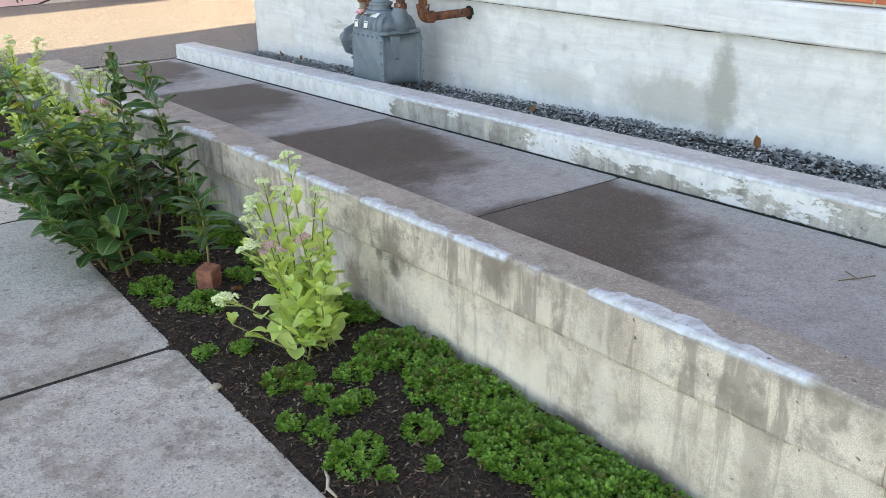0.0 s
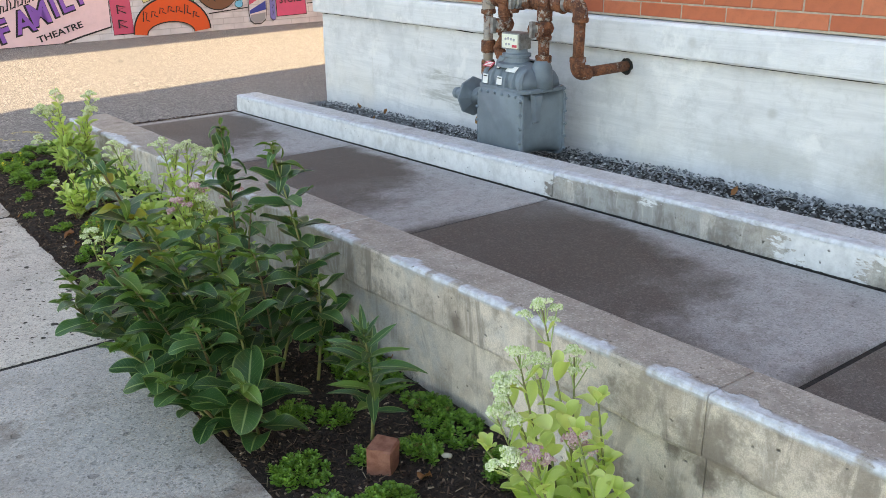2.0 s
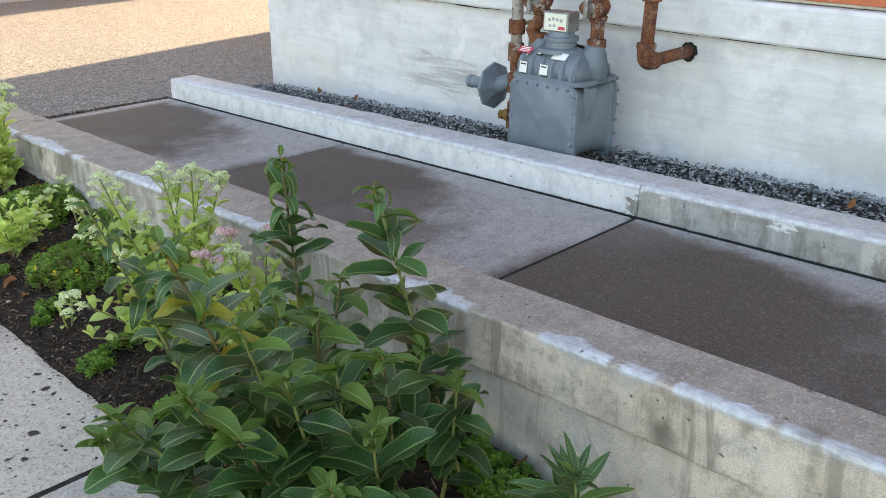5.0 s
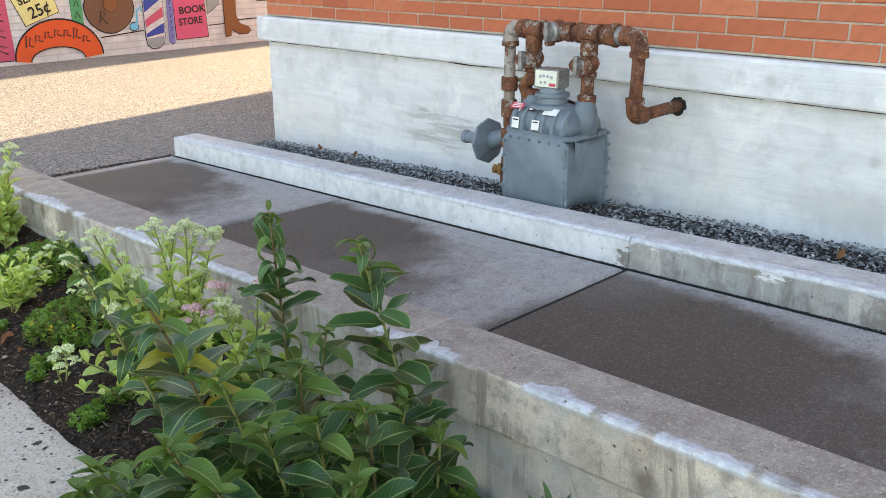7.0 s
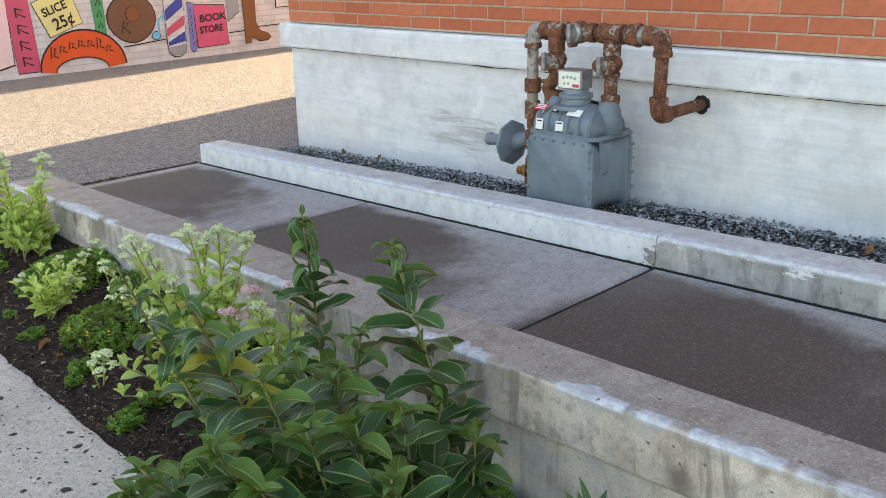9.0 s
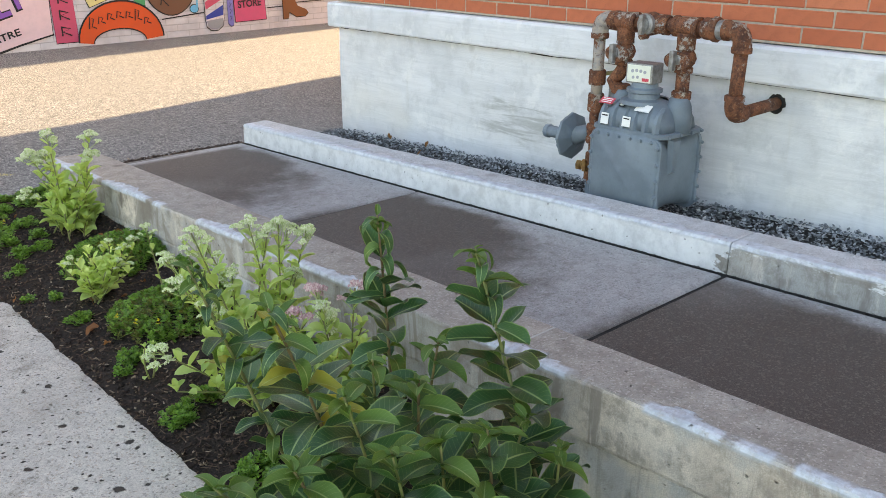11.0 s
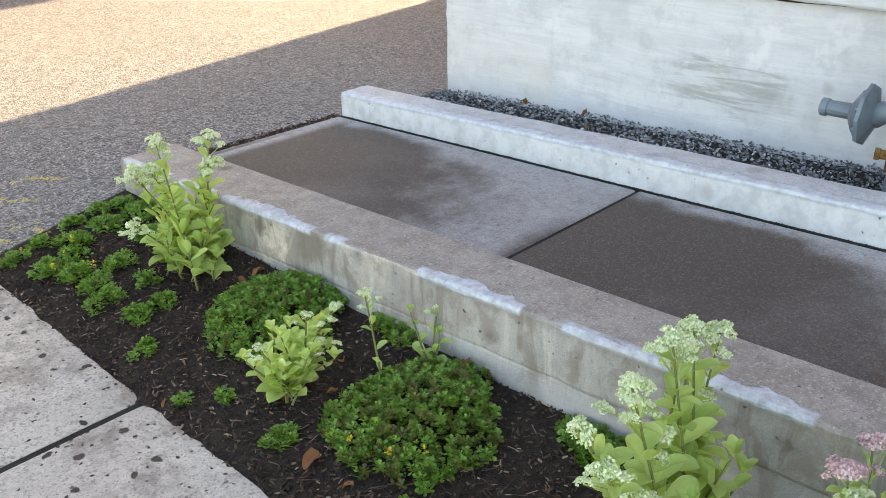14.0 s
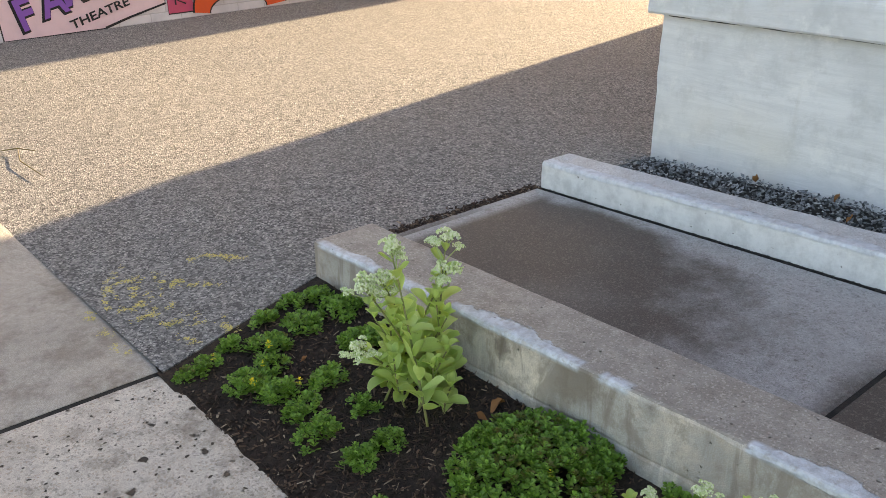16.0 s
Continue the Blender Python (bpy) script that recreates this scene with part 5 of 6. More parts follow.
# ---------------------------------------------------------------- plants
def blade(name, material, length=1.0, width=0.4, fold=0.12, droop=0.3, wave=0.03, blunt=0.8, rows=9, cols=4, seed=0, wide_at=0.75):
    """One leaf along +x, folded along its midrib, drooping to its tip, with a wavy margin."""
    rng = random.Random(seed)
    ph, amp = rng.uniform(0, 6), wave * rng.uniform(0.6, 1.4)
    verts, faces, uvs = [], [], []
    for i in range(rows + 1):
        s = 1 - (1 - i / rows) ** 1.45
        w = width * 0.5 * max(0.0, math.sin(math.pi * s ** wide_at)) ** blunt
        w = max(w, width * (0.05 if s < 0.5 else 0.008))
        ang = droop * s
        cx = length * (math.sin(ang) / droop if droop else s)
        cz = -length * ((1 - math.cos(ang)) / droop if droop else 0)
        for j in range(cols + 1):
            u = j / cols
            k = (u - 0.5) * 2
            ripple = amp * math.sin(9 * s + ph + (2 if k > 0 else 0)) * abs(k) ** 1.5
            verts.append((cx, k * w, cz + fold * abs(k) * w / max(1e-6, width * 0.5) * width * 1.4 + ripple))
            uvs.append((u, s))
    for i in range(rows):
        for j in range(cols):
            a = i * (cols + 1) + j
            faces.append((a, a + 1, a + cols + 2, a + cols + 1))
    me = raw(name, verts, faces, material, uvs)
    me.polygons.foreach_set("use_smooth", [True] * len(me.polygons))
    return me


def leaf_pose(at, az, el, size, roll=0.0, narrow=1.0):
    d = Vector((math.cos(az) * math.cos(el), math.sin(az) * math.cos(el), math.sin(el)))
    side = Vector((-math.sin(az), math.cos(az), 0))
    up = d.cross(side)
    m = Matrix((d, side, up)).transposed().to_4x4()
    return Matrix.Translation(at) @ m @ Matrix.Rotation(roll, 4, "X") @ Matrix.Diagonal((size, size * narrow, size, 1))


MILK = [blade("leaf", MILKWEED, 1, w * 0.96, f, d, wv * 1.3, 0.46, 10, seed=k, wide_at=1.0) for k, (w, f, d, wv) in enumerate(((0.52, 0.14, 0.35, 0.02), (0.56, 0.10, 0.6, 0.03), (0.50, 0.18, 0.15, 0.02), (0.58, 0.12, 0.85, 0.035), (0.54, 0.08, 0.45, 0.03)))]
YOUNG = [blade("leaf", MILK_YOUNG, 1, w, f, d, 0.02, 0.55, seed=20 + k, wide_at=0.9) for k, (w, f, d) in enumerate(((0.44, 0.22, 0.7), (0.48, 0.18, 1.1), (0.40, 0.26, 0.4)))]
CURLED = [blade("leaf", MILK_YOUNG if k else MILKWEED, 1, 0.36, 0.25, 2.6 + 0.5 * k, 0.04, 0.75, seed=30 + k) for k in range(2)]
YELLOWED = [blade("leaf", MILK_YELLOW, 1, 0.36, 0.2, 0.9, 0.05, 0.75, seed=40)]
NARROW = [blade("leaf", MILKWEED if k else MILK_YOUNG, 1, 0.24, 0.15, d, 0.012, 0.8, seed=50 + k) for k, d in enumerate((0.4, 0.7, 0.2))]
FLESHY = [blade("leaf", SEDUM, 1, w, 0.20, d, 0.02, 0.50, 9, 4, 60 + k, 1.45) for k, (w, d) in enumerate(((0.52, 0.3), (0.58, 0.6), (0.48, -0.3)))]
FLESHY_YELLOW = [blade("leaf", SEDUM_YELLOW, 1, w, 0.18, d, 0.02, 0.48, 9, 4, 70 + k, 1.55) for k, (w, d) in enumerate(((0.60, 0.3), (0.66, 0.6), (0.54, -0.3)))]
DEAD = [blade("dry_leaf", DRY, 1, w, 0.3, d, 0.09, 0.6, 7, 4, 80 + k) for k, (w, d) in enumerate(((0.62, 1.2), (0.5, -1.0), (0.7, 0.7)))]


def stem_line(base, tip, sway, n=10):
    base, tip = Vector(base), Vector(tip)
    mid = (base + tip) / 2 + Vector(sway)
    mid.z += 0.06 * (tip - base).length
    return [base * (1 - t) ** 2 + mid * 2 * t * (1 - t) + tip * t * t for t in (k / n for k in range(n + 1))]


def on_line(line, s):
    f = s * (len(line) - 1)
    i = min(int(f), len(line) - 2)
    return line[i].lerp(line[i + 1], f - i)


def milkweed(base, tip, size, seed, gap=0.062, bare=0.12, curl=0.0, yellow=0.0, narrow=False, label="dark green broad-leaved milkweed plant growing in mulch"):
    rng = random.Random(seed)
    base = Vector((base[0], base[1], bed_z(base[0], base[1]) - 0.01))
    line = stem_line(base, tip, (rng.uniform(-0.03, 0.03), rng.uniform(-0.03, 0.03), 0))
    plant = thing("milkweed_plant", base, label, "milkweed", "milkweed plants")
    part("stem", tube(bmesh.new(), line, [0.0075 - 0.0045 * k / 10 for k in range(11)], 8), STEM_BROWN if seed % 2 else STEM, plant, smooth=True)
    length = (Vector(tip) - base).length
    pairs = max(4, int(length * (1 - bare) / gap))
    az = rng.uniform(0, math.pi)
    for k in range(pairs):
        s = bare + (1 - bare) * ((k + 0.5 + rng.uniform(-0.22, 0.22)) / pairs) ** 0.9
        top = max(0.0, (s - 0.72) / 0.28)
        at = on_line(line, s)
        az += math.pi / 2 + rng.uniform(-0.25, 0.25)
        for side in (0, math.pi):
            if k == 0 and rng.random() < 0.35:
                continue
            el = radians(rng.uniform(12, 38) + 22 * top if narrow else rng.uniform(8, 44) + 8 * top)
            sz = size * rng.uniform(0.82, 1.12) * (1.0 - 0.50 * top) * (0.8 + 0.35 * min(1.0, s / 0.35) if s < 0.35 else 1.12)
            pick = NARROW if narrow else MILK
            if not narrow and top > 0.45:
                pick = YOUNG
            if rng.random() < curl * (0.3 + top):
                pick = CURLED
            if rng.random() < yellow:
                pick = YELLOWED
            ob = part("leaf", pick[rng.randrange(len(pick))])
            hang(ob, plant, leaf_pose(at, az + side + rng.uniform(-0.3, 0.3), el, sz, rng.uniform(-0.35, 0.35)))
    for k in range(5):
        pick = CURLED if k % 2 and curl > 0.1 else YOUNG
        ob = part("leaf", (NARROW if narrow else pick)[k % 2])
        hang(ob, plant, leaf_pose(on_line(line, 1.0 - 0.012 * k), az + k * 2.3 + 0.8, radians(rng.uniform(5, 62)), size * rng.uniform(0.22, 0.44), rng.uniform(-0.6, 0.6)))
    return plant


for k, (base, tip, size, opts) in enumerate((
        ((3.42, 2.80), (3.30, 3.06, 0.775), 0.160, dict(gap=0.047, curl=0.12)),
        ((3.25, 3.37), (3.245, 3.43, 0.795), 0.150, dict(curl=0.75, gap=0.045)),
        ((2.98, 3.45), (2.66, 3.50, 0.76), 0.115, dict(curl=0.6, yellow=0.08, gap=0.05)),
        ((2.95, 3.12), (2.61, 3.00, 0.82), 0.150, dict(yellow=0.16, curl=0.35, gap=0.047)),
        ((2.92, 2.90), (2.71, 2.87, 0.62), 0.180, dict()),
        ((3.14, 2.82), (3.06, 2.76, 0.44), 0.175, dict()),
        ((2.95, 2.84), (2.74, 2.74, 0.53), 0.170, dict()),
        ((2.88, 2.98), (2.56, 2.85, 0.50), 0.175, dict()),
        ((2.84, 3.05), (2.45, 3.02, 0.42), 0.165, dict()),
        ((3.06, 3.02), (3.00, 2.95, 0.52), 0.175, dict()),
        ((3.22, 2.95), (3.27, 2.82, 0.36), 0.165, dict()),
        ((2.86, 2.72), (2.74, 2.58, 0.30), 0.155, dict()),
        ((3.05, 3.16), (2.98, 3.12, 0.52), 0.15, dict(yellow=0.06)),
        ((3.20, 3.15), (3.22, 3.12, 0.50), 0.160, dict()),
        ((3.00, 2.70), (2.90, 2.62, 0.36), 0.165, dict()),
        ((2.84, 2.62), (2.60, 2.52, 0.16), 0.155, dict(gap=0.05)),
        ((2.82, 2.78), (2.52, 2.70, 0.24), 0.160, dict(gap=0.05)),
        ((2.80, 3.15), (2.46, 3.16, 0.28), 0.150, dict(gap=0.05)),
        ((3.30, 2.78), (3.30, 2.72, 0.30), 0.145, dict(gap=0.05)),
        ((2.86, 2.88), (2.62, 2.78, 0.40), 0.165, dict(gap=0.055)),
        ((3.02, 2.86), (2.92, 2.78, 0.46), 0.165, dict(gap=0.055)))):
    milkweed(base, tip, size * 0.92, 100 + k, **opts)
milkweed((2.90, 2.46), (2.82, 2.40, 0.13), 0.190, 151, gap=0.04, bare=0.12, label="small milkweed plant with broad bright leaves")
milkweed((3.25, 2.28), (3.21, 2.24, 0.27), 0.170, 152, gap=0.023, bare=0.22, narrow=True, label="slender milkweed with narrow leaves beside a broken brick")


def corymb(name, at, radius, seed, pink):
    """A domed flower head of many small buds on short stalks."""
    rng = random.Random(seed)
    verts, faces = [], []
    octa = ((1, 0, 0), (0, 1, 0), (-1, 0, 0), (0, -1, 0), (0, 0, 1.2), (0, 0, -1))
    tri = ((0, 1, 4), (1, 2, 4), (2, 3, 4), (3, 0, 4), (1, 0, 5), (2, 1, 5), (3, 2, 5), (0, 3, 5))
    lobes = [(rng.uniform(-0.6, 0.6), rng.uniform(-0.6, 0.6), rng.uniform(-0.3, 0.15)) for _ in range(9)]
    for k in range(210):
        lx, ly, lz = lobes[k % 9]
        a, q = rng.uniform(0, math.tau), math.sqrt(rng.random()) * 0.36
        px, py = lx + q * math.cos(a), ly + q * math.sin(a)
        pz = lz + 0.55 * (1 - 0.45 * (px * px + py * py)) - 0.8 * q * q + rng.uniform(-0.08, 0.08)
        r = radius * rng.uniform(0.065, 0.125)
        o = len(verts)
        verts += [(at[0] + px * radius + vx * r, at[1] + py * radius + vy * r, at[2] + pz * radius + vz * r) for vx, vy, vz in octa]
        faces += [tuple(o + i for i in t) for t in tri]
    return raw(name, verts, faces, BUD_PINK if pink else BUD)


def sedum(base, heads, size, seed, leaves=FLESHY, per=17, label="pale green sedum with flat flower heads", head_r=0.038, spread=0.06):
    """heads: (x, y, z, kind): 0 green-white flower, 1 pink flower, 2 a leafy shoot."""
    rng = random.Random(seed)
    z0 = bed_z(base[0], base[1])
    plant = thing("sedum_plant", (base[0], base[1], z0), label, "sedum", "sedum plants")
    low = [(hx + rng.uniform(-0.06, 0.06), hy + rng.uniform(-0.06, 0.06), z0 + (hz - z0) * rng.uniform(0.4, 0.75), 2) for hx, hy, hz, kind in heads[::2] if len(heads) > 4 and hz - z0 > 0.2]
    for k, (hx, hy, hz, kind) in enumerate(list(heads) + low):
        foot = (base[0] + rng.uniform(-spread, spread), base[1] + rng.uniform(-spread, spread), z0 - 0.008)
        line = stem_line(foot, (hx, hy, hz), (rng.uniform(-0.02, 0.02), rng.uniform(-0.02, 0.02), -0.02))
        part("stem", tube(bmesh.new(), line, [0.0048 - 0.0022 * i / 10 for i in range(11)], 7), STEM, plant, smooth=True)
        az, n = rng.uniform(0, 6), max(5, int(per * min(1.2, (hz - z0) / 0.45)))
        for i in range(n):
            s = 0.08 + 0.84 * ((i + rng.random()) / n) ** 1.15
            az += 2.4
            ob = part("leaf", leaves[rng.randrange(len(leaves))])
            hang(ob, plant, leaf_pose(on_line(line, s), az, radians(rng.uniform(15, 62)), size * rng.uniform(0.70, 1.2) * (1.05 - 0.62 * max(0.0, s - 0.35) / 0.65), rng.uniform(-0.4, 0.4)))
        if kind < 2:
            top = Vector((hx, hy, hz))
            part("flower_head", corymb("flower_head", top, head_r * rng.uniform(0.85, 1.15), seed * 31 + k, kind == 1), None, plant, "dusty pink flower head" if kind == 1 else "")
            for j in range(3):
                side = top + Vector((rng.choice((-1, 1)) * rng.uniform(0.02, 0.042), rng.choice((-1, 1)) * rng.uniform(0.015, 0.035), rng.uniform(-0.045, -0.01)))
                part("flower_head", corymb("flower_head", side, head_r * rng.uniform(0.5, 0.75), seed * 57 + k * 3 + j, kind == 1), None, plant)
                part("flower_stalk", tube(bmesh.new(), [on_line(line, 0.85), side], 0.0018, 5), STEM_PALE, plant)
            for j in range(5):
                a = j * 1.26 + rng.random()
                part("flower_stalk", tube(bmesh.new(), [on_line(line, 0.93), top + Vector((0.5 * head_r * math.cos(a), 0.5 * head_r * math.sin(a), 0.0))], 0.0014, 5), STEM_PALE, plant)
        else:
            for j in range(4):
                ob = part("leaf", leaves[j % len(leaves)])
                hang(ob, plant, leaf_pose((hx, hy, hz), az + j * 1.57, radians(60), size * 0.5))
    return plant


sedum((3.28, 1.20), [(3.40, 1.56, 0.555, 0), (3.24, 1.48, 0.49, 0), (3.18, 1.47, 0.42, 0), (3.35, 1.52, 0.42, 0), (3.50, 1.52, 0.38, 0), (3.14, 1.45, 0.35, 0), (3.19, 1.35, 0.255, 1), (3.10, 1.35, 0.283, 0),
                        (2.96, 1.30, 0.11, 0), (3.336, 1.35, 0.255, 1), (3.48, 1.40, 0.20, 2), (3.20, 1.22, 0.12, 2), (3.36, 1.20, 0.14, 2), (3.28, 1.12, 0.10, 2), (3.42, 1.30, 0.16, 2), (3.30, 1.30, 0.30, 2), (3.44, 1.36, 0.32, 2)],
      0.112, 201, FLESHY_YELLOW, 14, head_r=0.042, spread=0.09, label="bright pale-green sedum with white and pink flower heads")
sedum((3.22, 4.12), [(3.31, 4.2, 0.53, 0), (3.37, 4.22, 0.55, 0), (2.98, 4.15, 0.61, 0), (3.48, 4.2, 0.49, 0), (3.05, 4.2, 0.54, 0), (3.12, 4.15, 0.42, 0), (3.0, 4.12, 0.33, 0), (2.91, 4.15, 0.44, 0), (3.40, 4.18, 0.34, 0),
                        (2.89, 4.2, 0.52, 0), (2.83, 4.2, 0.18, 0), (3.23, 4.2, 0.58, 0), (3.43, 4.25, 0.50, 0), (3.10, 4.05, 0.28, 2), (3.3, 4.05, 0.3, 2), (3.2, 3.98, 0.22, 2), (3.0, 4.05, 0.16, 2), (3.38, 4.05, 0.2, 2)],
      0.105, 202, per=22, head_r=0.041, spread=0.09, label="large pale-green sedum clump in green-white bud")
sedum((3.30, 3.72), [(3.25, 3.8, 0.43, 1), (3.42, 3.8, 0.39, 1), (3.13, 3.78, 0.38, 1), (3.30, 3.78, 0.31, 0), (3.24, 3.76, 0.37, 0), (3.18, 3.75, 0.10, 0), (3.36, 3.68, 0.22, 2), (3.22, 3.66, 0.22, 2), (3.4, 3.74, 0.26, 2)],
      0.10, 203, per=20, head_r=0.043, label="pale-green sedum with dusty pink flower heads")
sedum((3.10, 5.50), [(3.15, 5.45, 0.19, 0), (3.25, 5.43, 0.18, 0), (3.18, 5.42, 0.09, 0), (2.97, 5.47, 0.14, 0), (3.06, 5.47, 0.14, 2), (3.22, 5.46, 0.12, 2), (3.10, 5.40, 0.06, 2), (3.02, 5.42, 0.05, 2), (3.16, 5.56, 0.10, 2), (3.2, 5.38, 0.03, 2), (2.95, 5.52, 0.08, 2), (3.08, 5.55, 0.12, 2), (3.28, 5.50, 0.10, 2)],
      0.088, 204, FLESHY_YELLOW, 20, "compact yellow-green sedum with broad leaves", 0.026)
sedum((3.34, 5.30), [(3.28, 5.3, 0.27, 0)], 0.055, 205, per=9, label="single slim sedum stem in bud", head_r=0.026, spread=0.01)
sedum((3.50, 5.22), [(3.46, 5.28, 0.14, 2), (3.57, 5.26, 0.12, 0), (3.52, 5.2, 0.06, 2)], 0.06, 206, per=12, label="small sedum beside the concrete wall", head_r=0.026, spread=0.02)
sedum((3.33, 6.40), [(3.26, 6.5, 0.52, 0), (3.50, 6.5, 0.48, 0), (3.48, 6.48, 0.37, 0), (3.14, 6.5, 0.42, 0), (3.22, 6.5, 0.41, 0), (3.10, 6.48, 0.22, 0), (3.28, 6.45, 0.24, 2), (3.20, 6.42, 0.16, 2), (3.40, 6.44, 0.30, 2), (3.30, 6.34, 0.12, 2), (3.36, 6.34, 0.16, 2)],
      0.115, 207, per=18, label="upright sedum with green flower heads near the wall end", head_r=0.048, spread=0.12)
sedum((2.95, 4.60), [(2.93, 4.58, 0.02, 2), (2.98, 4.62, 0.0, 2)], 0.045, 208, per=7, label="tiny sedum seedling in the mulch", spread=0.01)


def rosettes(name, spots, size, seed, material):
    """Many small leaf rosettes on short shoots, in one mesh."""
    rng = random.Random(seed)
    verts, faces, uvs = [], [], []
    shape = ((0, 0, 0, 0.5), (0.45, 0.26, 0.06, 1.0), (0.85, 0.30, 0.05, 1.0), (1.0, 0, -0.03, 0.5), (0.85, -0.30, 0.05, 0.0), (0.45, -0.26, 0.06, 0.0))
    for x, y, z in spots:
        lean = Euler((rng.gauss(0, 0.3), rng.gauss(0, 0.3), rng.uniform(0, 6.3))).to_matrix()
        s0 = size * rng.uniform(0.7, 1.25)
        for whorl, (count, el, scale, lift) in enumerate(((4, 0.15, 1.0, -0.012), (4, 0.55, 0.9, 0.0), (3, 1.0, 0.62, 0.006))):
            for k in range(count):
                az = whorl * 0.78 + k * math.tau / count + rng.uniform(-0.15, 0.15)
                e, s = el + rng.uniform(-0.15, 0.2), s0 * scale * rng.uniform(0.85, 1.15)
                ca, sa, ce, se = math.cos(az), math.sin(az), math.cos(e), math.sin(e)
                o = len(verts)
                for a, b, c, u in shape:
                    p = lean @ Vector((s * (a * ce * ca - b * sa - c * se * ca), s * (a * ce * sa + b * ca - c * se * sa), s * (a * se + c * ce) + lift))
                    verts.append((x + p.x, y + p.y, z + p.z))
                    uvs.append((u, a))
                faces += [(o, o + 3, o + 2, o + 1), (o, o + 5, o + 4, o + 3)]
    return raw(name, verts, faces, material, uvs)


def cover_patch(cx, cy, rx, ry, high, seed, red=0.0, fine=False, label="low mat of bright green fleshy groundcover"):
    rng = random.Random(seed)
    green, tinted = [], []
    n = int(rx * ry * math.pi / 0.00045) + 3
    for k in range(n):
        a, q = rng.uniform(0, math.tau), math.sqrt(rng.random()) * 1.08
        q *= 0.85 + 0.3 * wob(cx + math.cos(a), cy + math.sin(a), seed * 0.37, 1.6)
        x, y = cx + rx * q * math.cos(a), cy + ry * q * math.sin(a)
        if x > wall_out(y) - 0.005 or x < walk_x(y) - 0.05:
            continue
        z = bed_z(x, y) + 0.014 + high * max(0.0, 1 - q * q) * rng.uniform(0.55, 1.05) + 0.012 * wob(x, y, 1, 17)
        (tinted if rng.random() < red * (1.3 - q) else green).append((x, y, z))
    for spots, mat in ((green, COVER_DEEP if fine else COVER), (tinted, COVER_RED)):
        if spots:
            tagged(part("groundcover_patch", rosettes("groundcover_patch", spots, 0.0215 if fine else 0.0205, seed, mat)), label if mat is not COVER_RED else "reddish-tinged mat of fleshy groundcover", "groundcover", kind="stuff")


